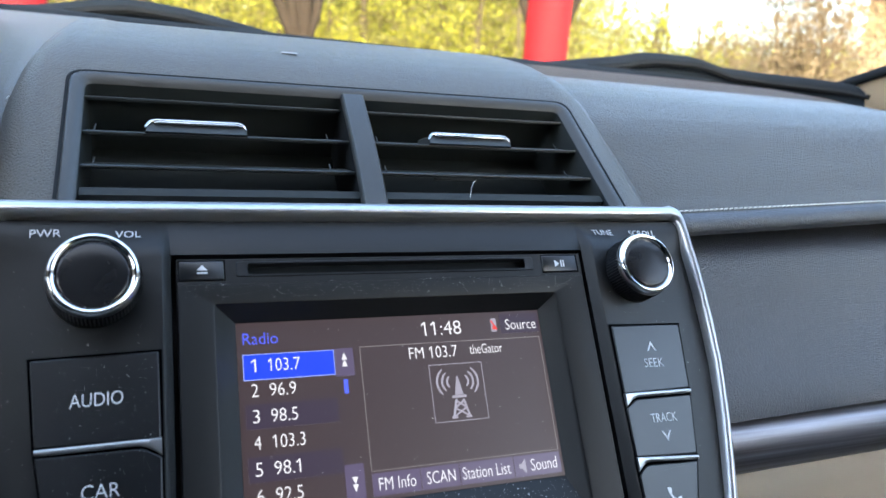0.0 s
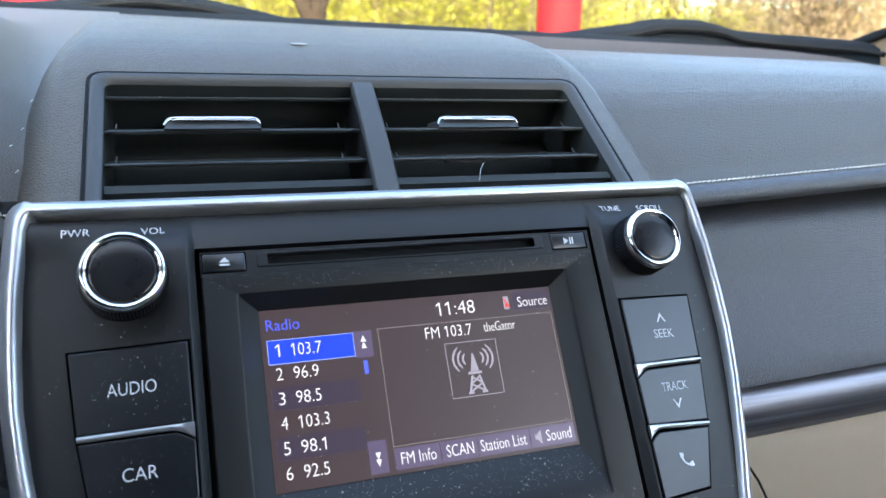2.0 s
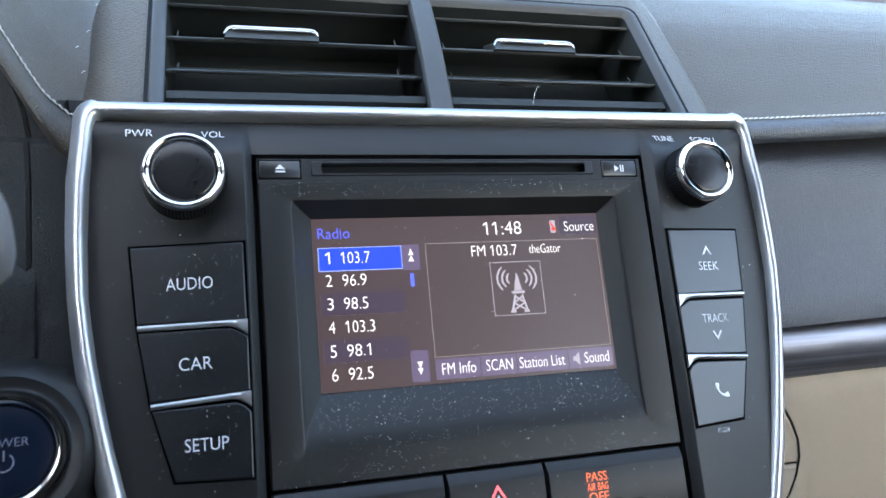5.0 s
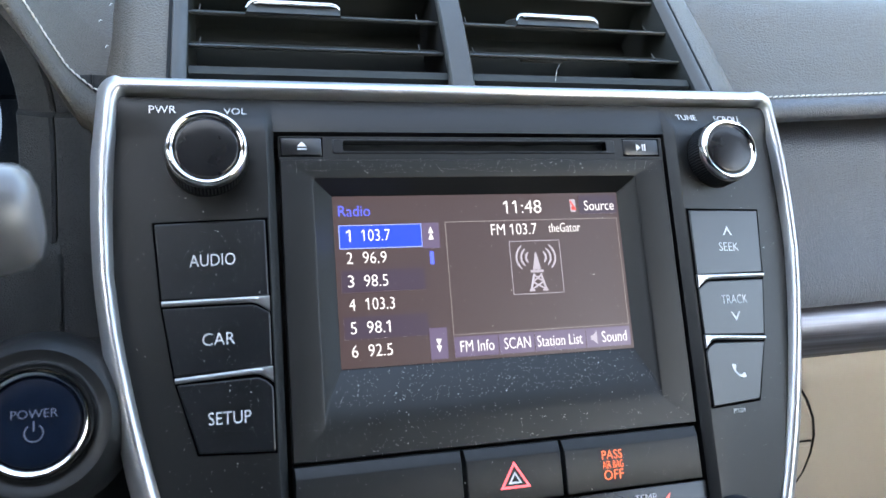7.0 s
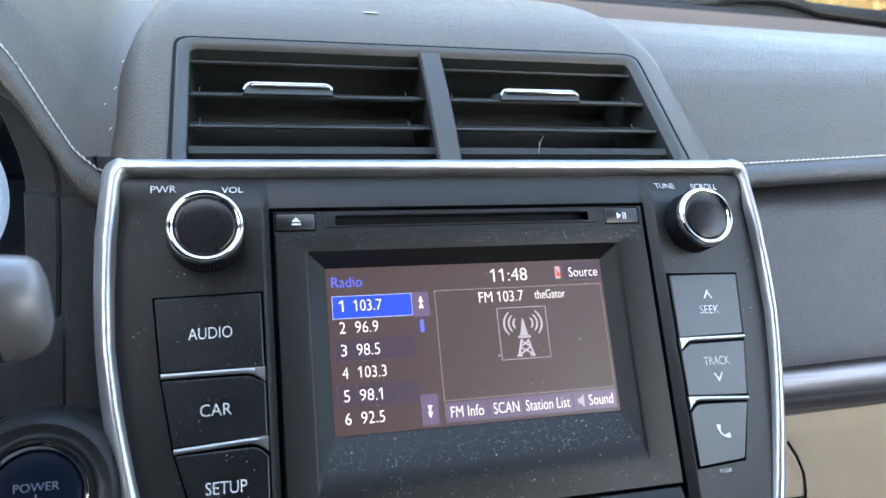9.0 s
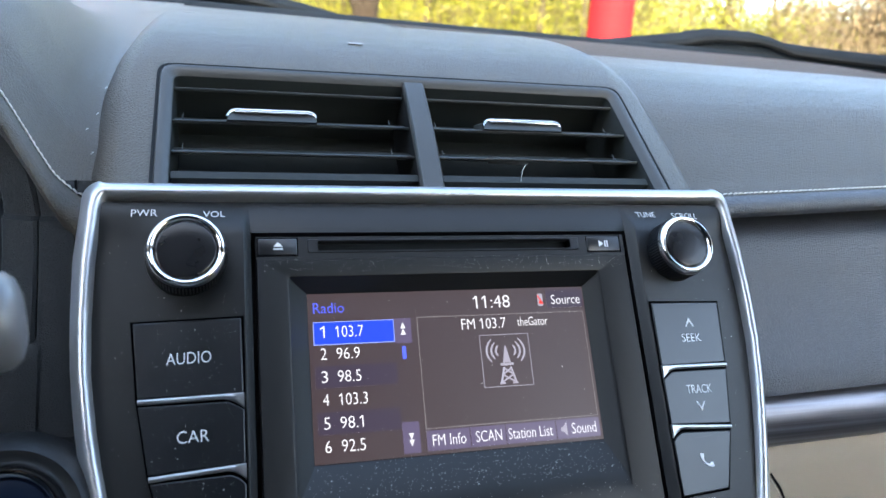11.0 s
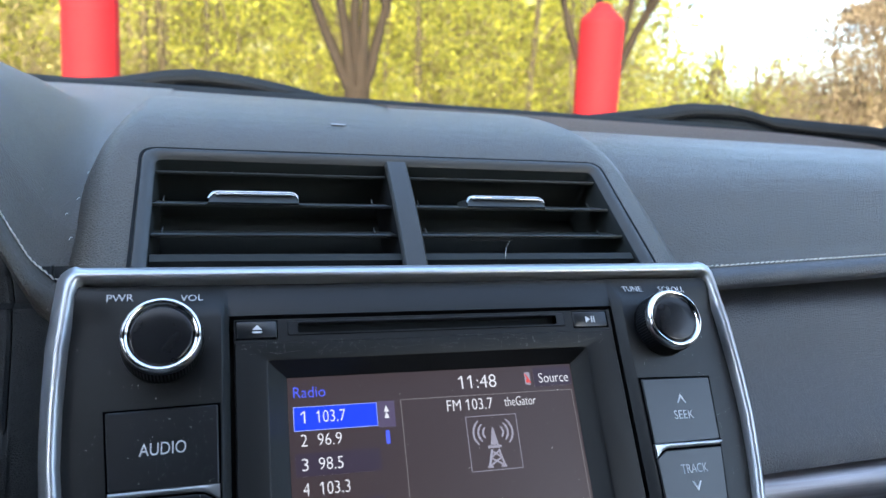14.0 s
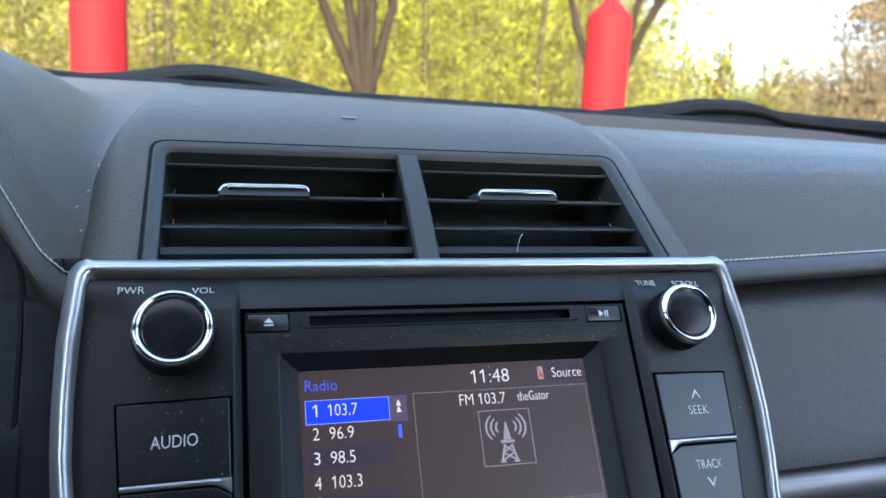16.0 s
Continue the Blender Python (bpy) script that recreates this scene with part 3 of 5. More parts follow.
def stitches(points, count, name, parent, length=0.0027):
    """Single slanted stitches along a line."""
    bm = bmesh.new()
    pts = [Vector(p) for p in points]
    acc = [0]
    for a, b in zip(pts, pts[1:]):
        acc.append(acc[-1] + (b - a).length)

    def at(d):
        for i in range(len(pts) - 1):
            if d <= acc[i + 1]:
                return pts[i].lerp(pts[i + 1], (d - acc[i]) / (acc[i + 1] - acc[i]))
        return pts[-1].copy()
    step = acc[-1] / count
    for i in range(count):
        a, b = at(i * step), at(i * step + min(length, step * 0.8))
        up = Vector((0, -0.0002, 0.0004))
        tube([a - up, (a + b) / 2 + Vector((0, -0.0002, 0.0003)), b + up], [0.00026, 0.00053, 0.00026], 5, bm)
    return part(name, bm, THREAD, parent, "pale grey thread stitching", 60)


stitches([away((x, 0.0512, pad_z(x, 0.05) + 0.0010), 1.045) for x in np.linspace(0.145, 0.70, 40)], 170, "stitching", dash)
hood_line = []
for s in np.linspace(0.001, 0.09, 40):
    x, y, z = hood_point(s, 0.0615)
    hood_line.append(away((x, y - 0.0015, z + 0.0004), 1.05))
stitches(hood_line, 46, "stitching", dash)

# driver side below the hood: textured filler, bezel of the instruments
seam_x = curve1([(0.85, -0.186), (0.876, -0.1843), (0.907, -0.1821), (0.934, -0.1805), (0.949, -0.1802), (0.962, -0.1814), (0.979, -0.1864), (0.995, -0.1934), (1.01, -0.201)])


def front_y(z):
    """Depth of the driver's lower front, with a small ledge under the hood."""
    return 0.056 + 0.014 * (z - 0.86) / 0.09 + (0.006 if z > 0.9495 else 0.0)


LEDGE = (0.842, 0.858, 0.875, 0.895, 0.915, 0.935, 0.9490, 0.9500, 0.958, 0.966, 0.974, 0.982, 0.990, 1.0)
part("side_filler", grid([[(x, front_y(z) + d, z) for x, d in ((seam_x(z) + 0.0006, 0.003), (seam_x(z) + 0.0008, 0.0007), (seam_x(z) + 0.002, 0.0), (-0.172, 0), (-0.1655, 0.0), (-0.1650, 0.0015), (-0.1645, 0.0015), (-0.1640, 0.0), (-0.150, 0.0), (-0.13, 0.0))] for z in LEDGE[:10]]), FILLER, dash, "narrow dark grained filler panel", 40)
part("instrument_bezel", grid([[(seam_x(z) + s, front_y(z) + d, z) for s, d in ((0.0006, 0.004), (0.0, 0.0012), (-0.0016, 0.0006), (-0.008, 0.003), (-0.0145, 0.006), (-0.0155, 0.008), (-0.017, 0.036), (-0.06, 0.040), (-0.2, 0.042))] for z in LEDGE]), FILLER, dash, "smooth dark bezel of the instruments", 40)
rows = [[(x, front_y(z) + d - 0.0008, z) for x in (-0.62, -0.45, -0.30, -0.22, seam_x(z) - 0.001, seam_x(z) + 0.002)] for z, d in ((0.842, 0), (0.855, 0), (0.870, 0), (0.885, 0), (0.893, 0.0006), (0.897, 0.003), (0.898, 0.010), (0.899, 0.05))]
part("column_panel", grid(rows), FILLER, dash, "grained dark panel under the instruments", 50)
part("knee_panel", grid([[(x, y, z) for x in (-0.74, -0.5, -0.3, -0.22, -0.18, -0.15, -0.13)] for y, z in ((0.10, 0.852), (0.040, 0.8510), (0.028, 0.8500), (0.018, 0.846), (0.000, 0.837), (-0.012, 0.825), (-0.012, 0.800))]), FASCIA, dash, "", 50)
part("knee_panel", grid([[(x, y, z) for x in (-0.74, -0.5, -0.3, -0.22, -0.18, -0.15, -0.10)] for y, z in ((-0.006, 0.801), (-0.010, 0.799), (-0.008, 0.76), (0.01, 0.70), (0.05, 0.6))]), BEIGE, dash, "beige lower knee panel", 50)

# instrument cluster
cluster = thing("instrument_cluster", "dark round instrument dial with a pale blue-grey rim", "gauge", Matrix.Translation((-0.2559, 0.098, 0.9447)))
part("dial_face", lathe([(0.047, 0.004), (0.046, 0.001), (0, 0.001)], 0, 0), DIAL, cluster)
part("dial_rim", lathe([(0.0445, 0.002), (0.0445, -0.003), (0.0455, -0.0045), (0.0475, -0.0045), (0.0485, -0.003), (0.0485, 0.004)], 0, 0, seg=72), RING, cluster, "pale metallic dial rim", 60)
part("dial_rim", lathe([(0.0405, 0.002), (0.0405, -0.0006), (0.0413, -0.0006), (0.0413, 0.002)], 0, 0, seg=72), RING, cluster)
for a in range(-60, 61, 12):
    c, s_ = math.cos(radians(a)), math.sin(radians(a))
    part("dial_mark", tube([(0.036 * c, 0.0003, 0.036 * s_), (0.0395 * c, 0.0003, 0.0395 * s_)], 0.0004, 4), WHITE, cluster)

# ---- radio in the centre stack ----
radio = thing("car_radio", "black car radio with touch screen, two knobs and silver rim", "car radio", STACK)
out_x = curve1([(-0.17, -0.100), (-0.15, -0.118), (-0.13, -0.130), (-0.11, -0.1385), (-0.09, -0.1445), (-0.0726, -0.1489), (-0.0556, -0.1522), (-0.036, -0.1553), (-0.017, -0.158), (0.0027, -0.1602), (0.025, -0.1612), (0.053, -0.161), (0.077, -0.1587), (0.09, -0.157)])
in_x = curve1([(-0.17, -0.093), (-0.15, -0.109), (-0.13, -0.119), (-0.11, -0.127), (-0.09, -0.1335), (-0.0725, -0.1382), (-0.052, -0.1431), (-0.033, -0.147), (-0.016, -0.1499), (0.006, -0.1525), (0.0284, -0.1528), (0.051, -0.152), (0.079, -0.1497)])


def strip_y(x):
    """The side strips lean back towards their outer edges."""
    a = abs(x)
    return -0.004 + max(0.0, a - 0.095) / 0.042 * 0.007 if a > 0.0925 else 0.0


def proud(z):
    """The side strips sink into the level band along the top."""
    t = min(1.0, max(0.0, (z - 0.060) / 0.017))
    return 1 - t * t * (3 - 2 * t)


def half_outline(fx, ztop, cx, cz, r):
    pts = [(fx(z), z) for z in np.linspace(-0.165, ztop, 22)]
    pts += [(cx - r * math.cos(a), cz + r * math.sin(a)) for a in np.linspace(0.12, math.pi / 2, 7)]
    pts += [(cx * (1 - t), cz + r) for t in np.linspace(0.1, 1, 9)]
    return pts + [(-x, z) for x, z in pts[::-1][1:]]


outer = half_outline(out_x, 0.076, -0.1495, 0.079, 0.009)
inner = half_outline(in_x, 0.0735, -0.1462, 0.0755, 0.0033)
cols = []
for (ox, oz), (ix, iz) in zip(outer, inner):
    section = []
    top = min(1, max(0, (iz - 0.06) / 0.0155)) if abs(ix) < 0.1465 else 0
    yi, yo = 0.0062 - 0.0022 * top, 0.0068 + 0.0025 * top
    for k in range(11):
        s = k / 10
        section.append((ix + (ox - ix) * s, yi + (yo - yi) * s - 0.0062 * math.sin(math.pi * s ** 0.66) ** 0.85, iz + (oz - iz) * s))
    section.insert(0, (ix, yi + 0.006, iz))
    section += [(ox * 0.997, 0.022, oz - 0.001), (ox * 0.985, 0.045, oz - 0.004)]
    cols.append(section)
part("silver_rim", grid(cols), SATIN, radio, "satin silver curved rim", 70)

zs = [-0.165, -0.15, -0.13, -0.11, -0.09, -0.07, -0.05, -0.03, -0.01, 0.01, 0.03, 0.045, 0.0606, 0.0622, 0.0645, 0.067, 0.0695, 0.072, 0.0745, 0.0765, 0.0775]
rows = []
for z in zs:
    w = -in_x(z) + 0.0004
    lean = 0.0042 * min(1, max(0, (z - 0.062) / 0.016)) ** 1.5
    deep = 0.018 if z < 0.0615 else 0.0
    xs = [(-w, None)] + [(-(w + (0.0952 - w) * t), None) for t in (0.2, 0.4, 0.6, 0.8, 1)] + [(-0.0938, -0.0040), (-0.0926, -0.0030), (-0.0914, -0.0004), (-0.0906, 0.0004), (-0.0900, deep)]
    fade = proud(z)
    row = [(x, (strip_y(x) if y is None else y) * fade + lean, z) for x, y in xs]
    mid = [(x, deep + lean, z) for x in (-0.06, -0.03, 0, 0.03, 0.06)]
    rows.append(row + mid + [(-x, y, z) for x, y, z in row[::-1]])
part("fascia", grid(rows), FASCIA, radio, "fine matt black surround", 40)


def plate(x0, x1, z0, z1, holes, y, deep):
    """A flat plate with rectangular holes that have walls and a floor."""
    bm = bmesh.new()
    cx = sorted({x0, x1, *(h[0] for h in holes), *(h[1] for h in holes)})
    cz = sorted({z0, z1, *(h[2] for h in holes), *(h[3] for h in holes)})
    for a, b in zip(cx, cx[1:]):
        for c, d in zip(cz, cz[1:]):
            if any(h[0] <= a and b <= h[1] and h[2] <= c and d <= h[3] for h in holes):
                continue
            bm.faces.new([bm.verts.new(p) for p in ((a, y, c), (b, y, c), (b, y, d), (a, y, d))])
    for a, b, c, d in holes:
        lo, hi = [(a, y, c), (b, y, c), (b, y, d), (a, y, d)], [(a, deep, c), (b, deep, c), (b, deep, d), (a, deep, d)]
        rings([lo, hi], False, True, bm)
    lo, hi = [(x0, y, z0), (x1, y, z0), (x1, y, z1), (x0, y, z1)], [(x0, 0.008, z0), (x1, 0.008, z0), (x1, 0.008, z1), (x0, 0.008, z1)]
    rings([lo, hi], False, False, bm)
    bmesh.ops.remove_doubles(bm, verts=bm.verts[:], dist=1e-6)
    return bm


# faceplate: upper band with the disc slot, then the sloped frame of the screen
part("disc_band", plate(-0.0885, 0.0885, 0.0500, 0.0603, [(-0.0882, -0.0706, 0.0514, 0.0598), (0.0680, 0.0868, 0.0514, 0.0598), (-0.0622, 0.0595, 0.0538, 0.0582)], 0.0, 0.012), FASCIA, radio, "", 30)
part("disc_slot_lip", rings([[(x, 0.0002, z) for x, z in rounded(rect(-0.0668, 0.0640, 0.0527, 0.0592), 0.001)], [(x, -0.0005, z) for x, z in rounded(rect(-0.0662, 0.0634, 0.0531, 0.0588), 0.001)], [(x, -0.0005, z) for x, z in rounded(rect(-0.0622, 0.0595, 0.0538, 0.0582), 0.001)], [(x, 0.010, z) for x, z in rounded(rect(-0.0622, 0.0595, 0.0540, 0.0580), 0.001)]]), BUTTON, radio, "", 30)
part("disc_slot_brush", box(-0.0622, 0.0595, 0.004, 0.006, 0.0538, 0.0582), DARK, radio)
loops = [(-0.0885, 0.0885, -0.0712, 0.0500, 0.008, 0), (-0.0885, 0.0885, -0.0712, 0.0500, 0.0004, 0.0006), (-0.0881, 0.0881, -0.0708, 0.0499, 0.0, 0.0006),
         (-0.0762, 0.0738, -0.0600, 0.0432, 0.0, 0.0012), (-0.0752, 0.0730, -0.0565, 0.0424, 0.0004, 0.0012), (-0.0742, 0.0722, -0.0515, 0.0414, 0.0018, 0.0012),
         (-0.0668, 0.0668, -0.0366, 0.0364, 0.0088, 0.0004), (-0.0664, 0.0664, -0.0361, 0.0360, 0.0092, 0.0004)]
part("screen_frame", rings([[(x, y, z) for x, z in rounded(rect(a, b, c, d), max(r, 1e-5), 2)] for a, b, c, d, y, r in loops]), FASCIA, radio, "sloped matt black screen frame", 25)

eject = part("eject_button", key(rect(-0.0878, -0.0710, 0.0518, 0.0595), -0.0004, 0.008), BUTTON, radio)
flat([(-0.0812, 0.0557), (-0.0772, 0.0557), (-0.0792, 0.0578)], -0.0004, WHITE, eject, "eject_mark")
flat(rect(-0.0812, -0.0772, 0.0543, 0.0550), -0.0004, WHITE, eject, "eject_mark")
play = part("play_pause_button", key(rect(0.0684, 0.0864, 0.0518, 0.0595), -0.0004, 0.008), BUTTON, radio)
flat([(0.0748, 0.0540), (0.0772, 0.0556), (0.0748, 0.0572)], -0.0004, WHITE, play, "play_mark")
for x in (0.0778, 0.0790):
    flat(rect(x, x + 0.0006, 0.0540, 0.0572), -0.0004, WHITE, play, "pause_mark")

# screen and what it shows
SY = 0.0086
screen = part("touch_screen", box(-0.0668, 0.0668, SY, SY + 0.004, -0.0364, 0.0364), S_BACK, radio, "lit touch screen with a station list")
flat(rect(-0.0648, -0.0288, 0.0136, 0.0238), SY, S_EDGE, screen, "station_band")
flat(rect(-0.0645, -0.0291, 0.0139, 0.0235), SY - 0.0001, S_BLUE, screen, "station_band")
for z in (-0.0003, -0.0199):
    flat(rect(-0.0648, -0.0288, z - 0.0047, z + 0.0047), SY, S_ROW, screen, "station_band")
for i, (a, w) in enumerate((("103.7", 12.4), ("96.9", 10.2), ("98.5", 10.2), ("103.3", 12.4), ("98.1", 9.9), ("92.5", 10.2))):
    z = (19.3, 9.7, -0.2, -10.0, -19.8, -29.4)[i] * MM
    words(str(i + 1), 1.9 * MM if i == 0 else 2.6 * MM, 5.0 * MM, -60.8 * MM, z, SY - 0.0002, S_WHITE, screen)
    words(a, w * MM, 5.0 * MM, (-55.2 + w / 2) * MM, z, SY - 0.0002, S_WHITE, screen)
words("Radio", 13.6 * MM, 4.6 * MM, -57.6 * MM, 30.0 * MM, SY, S_BLUETXT, screen)
words("11:48", 18.2 * MM, 6.0 * MM, 19.0 * MM, 30.4 * MM, SY, S_WHITE, screen)
flat(rect(0.0470, 0.0660, 0.0265, 0.0352), SY, S_ROW, screen, "source_key")
words("Source", 15.0 * MM, 4.6 * MM, 57.0 * MM, 30.4 * MM, SY - 0.0002, S_WHITE, screen)
flat(rounded(rect(0.0425, 0.0452, 0.0275, 0.0335), 0.0006), SY, S_GREY, screen, "handset_mark")
flat([(0.0428, 0.0328), (0.0424, 0.0323), (0.0449, 0.0282), (0.0453, 0.0287)], SY - 0.0002, S_RED, screen, "handset_mark")
flat(rect(0.0430, 0.0447, 0.0285, 0.0300), SY - 0.0002, S_RED, screen, "handset_mark")
for z0, z1, up in ((0.0128, 0.0241, 1), (-0.0350, -0.0217, -1)):
    flat(rect(-0.0286, -0.0209, z0, z1), SY, S_BAR, screen, "scroll_key")
    zc = (z0 + z1) / 2
    for o in (-0.0018, 0.0010):
        tri = [(-0.0259, zc + o * up), (-0.0236, zc + o * up), (-0.02475, zc + (o + 0.0028) * up)]
        flat(tri if up > 0 else tri[::-1], SY - 0.0002, S_WHITE, screen, "scroll_mark")
flat(rect(-0.0258, -0.0241, 0.0058, 0.0114), SY, S_BLUETXT, screen, "scroll_thumb")
outline(-0.0180, 0.0655, -0.0254, 0.0244, 0.00028, SY, S_LINE, screen, "info_frame")
words("FM 103.7", 21.8 * MM, 5.0 * MM, 14.0 * MM, 20.2 * MM, SY, S_WHITE, screen)
words("theGator", 15.6 * MM, 4.2 * MM, 38.5 * MM, 20.4 * MM, SY, S_WHITE, screen)
outline(0.0110, 0.0354, -0.0094, 0.0148, 0.00030, SY, S_GREY, screen, "mast_frame")
cx0 = 0.0232


def stroke(a, b, r):
    part("mast_stroke", tube([(cx0 + a[0], SY - 0.0001, a[1]), (cx0 + b[0], SY - 0.0001, b[1])], r, 4), S_GREY, screen)


for s in (-1, 1):
    for r in (0.0038, 0.0062, 0.0086):
        pts = [(cx0 + s * (r * math.cos(a) * 0.95 + 0.0012), SY - 0.0001, 0.0070 + r * math.sin(a) * 0.85) for a in np.linspace(-0.75, 0.85, 7)]
        part("wave_mark", tube(pts, [0.0003] + [0.00048] * 5 + [0.0003], 4), S_GREY, screen)
    stroke((s * 0.0016, -0.0004), (s * 0.0036, -0.0076), 0.0005)
    stroke((s * 0.0018, -0.0010), (-s * 0.0026, -0.0040), 0.0004)
    stroke((s * 0.0026, -0.0040), (-s * 0.0034, -0.0074), 0.0004)
    stroke((s * 0.0044, -0.0078), (s * 0.0020, -0.0078), 0.0005)
flat([(cx0 - 0.0019, 0.0016), (cx0 + 0.0019, 0.0016), (cx0 + 0.0003, 0.0094), (cx0 - 0.0003, 0.0094)], SY, S_GREY, screen, "mast_point")
flat(rect(cx0 - 0.0032, cx0 + 0.0032, 0.0002, 0.0014), SY, S_GREY, screen, "mast_deck")
for x0, x1 in ((-0.0180, 0.0018), (0.0022, 0.0186), (0.0190, 0.0432), (0.0436, 0.0655)):
    flat(rect(x0, x1, -0.0348, -0.0262), SY, S_BAR, screen, "menu_key")
for b, x, w in (("FM Info", -7.8, 15.2), ("SCAN", 10.6, 12.2), ("Station List", 30.8, 21.6), ("Sound", 57.4, 12.2)):
    words(b, w * MM, 4.8 * MM, x * MM, -30.4 * MM, SY - 0.0002, S_WHITE, screen)
flat([(0.0458, -0.0315), (0.0470, -0.0315), (0.0488, -0.0335), (0.0488, -0.0275), (0.0470, -0.0295), (0.0458, -0.0295)], SY - 0.0002, S_GREY, screen, "speaker_mark")


# knobs
def knob(cx, cz, base, k_=1.0):
    k = part("knob", lathe([(r_ * k_, y_) for r_, y_ in [(0.0162, 0.001), (0.0160, -0.0012), (0.0157, -0.0018), (0.0155, -0.0110), (0.0148, -0.0120)] ], cx, cz, base), BUTTON, radio, "black knob with a chrome ring", 40)
    bm = bmesh.new()
    for i in range(72):
        a = 2 * math.pi * i / 72
        c, s_ = math.cos(a), math.sin(a)
        tube([(cx + 0.01565 * k_ * c, base - 0.0018, cz + 0.01565 * k_ * s_), (cx + 0.0155 * k_ * c, base - 0.0108, cz + 0.0155 * k_ * s_)], 0.00035, 4, bm)
    part("knurling", bm, BUTTON, k)
    part("ring", lathe([(r_ * k_, y_) for r_, y_ in [(0.0155, -0.0108), (0.0154, -0.0122), (0.0149, -0.0138), (0.0142, -0.0146), (0.0137, -0.0147), (0.0128, -0.0140), (0.0121, -0.0132), (0.0119, -0.0122)] ], cx, cz, base, 64), CHROME, k, "bright chrome ring", 60)
    part("cap", lathe([(r_ * k_, y_) for r_, y_ in [(0.0121, -0.0115), (0.0120, -0.0131), (0.0116, -0.0136), (0.0108, -0.0138), (0.006, -0.0140), (0, -0.0141)] ], cx, cz, base), GLOSS, k, "gloss black cap", 50)


knob(-0.1165, 0.0510, -0.0004)
knob(0.1146, 0.0506, -0.0010, 0.94)
f_strip = lambda co: strip_y(co.x)
f_top = lambda co: strip_y(co.x) * proud(co.z) + 0.0042 * min(1, max(0, (co.z - 0.062) / 0.016)) ** 1.5 - 0.0010
for b, x, z, w in (("PWR", -133.4, 71.6, 10.2), ("VOL", -105.4, 70.6, 8.8), ("TUNE", 103.6, 70.6, 11.2), ("SCROLL", 127.0, 70.4, 15.5)):
    words(b, w * MM, 3.1 * MM, x * MM, z * MM, -0.0001, WHITE, radio, "printed_word", f_top)


# side keys: dark wells behind, keys in front, chrome bars between
def side_key(name, poly, mirror=1, front=-0.0010):
    p = poly if mirror == 1 else [(-x, z) for x, z in poly[::-1]]
    return part(name, shear(key(p, front, 0.004), f_strip), BUTTON, radio, "", 12)


def side_bar(x0, x1, zl, zr, mirror=1):
    """A chrome bar that widens into a hooked tip at its inner end."""
    rows = []
    for t in [i / 10 for i in range(9)] + [0.86, 0.91, 0.95, 0.975, 1.0]:
        x, top = x0 + (x1 - x0) * t, zl + (zr - zl) * t + 0.0003 * t
        low = top - 0.0021 - 0.0040 * max(0.0, (t - 0.80) / 0.20) ** 1.8
        y = strip_y(x)
        rows.append([(x * mirror, y + d, z) for d, z in ((0.004, top), (-0.0012, top), (-0.0020, top - 0.0005), (-0.0021, (top + low) / 2), (-0.0016, low + 0.0003), (-0.0008, low), (0.004, low))])
    return part("chrome_bar", grid(rows, True), SATIN, radio, "bright chrome bar", 50)


def well(poly, mirror):
    p = poly if mirror == 1 else [(-x, z) for x, z in poly[::-1]]
    bm = rings([[(x, -0.00025, z) for x, z in p], [(x, -0.0003, z) for x, z in p]], False, True)
    part("key_well", shear(bm, f_strip), SLOT, radio)


AUDIO = [(-0.1352, -0.0052), (-0.0952, -0.0060), (-0.0955, 0.0243), (-0.1374, 0.0247)]
CAR = [(-0.1310, -0.0346), (-0.0950, -0.0330), (-0.0950, -0.0125), (-0.1010, -0.0090), (-0.1350, -0.0085)]
SETUP = [(-0.1226, -0.0638), (-0.0950, -0.0650), (-0.0949, -0.0410), (-0.0972, -0.0386), (-0.1005, -0.0370), (-0.1303, -0.0379)]
WELL = [(-0.1234, -0.0647), (-0.0943, -0.0659), (-0.0944, 0.0252), (-0.1384, 0.0256), (-0.1360, -0.0060), (-0.1316, -0.0356)]
well(WELL, 1), well(WELL, -1)
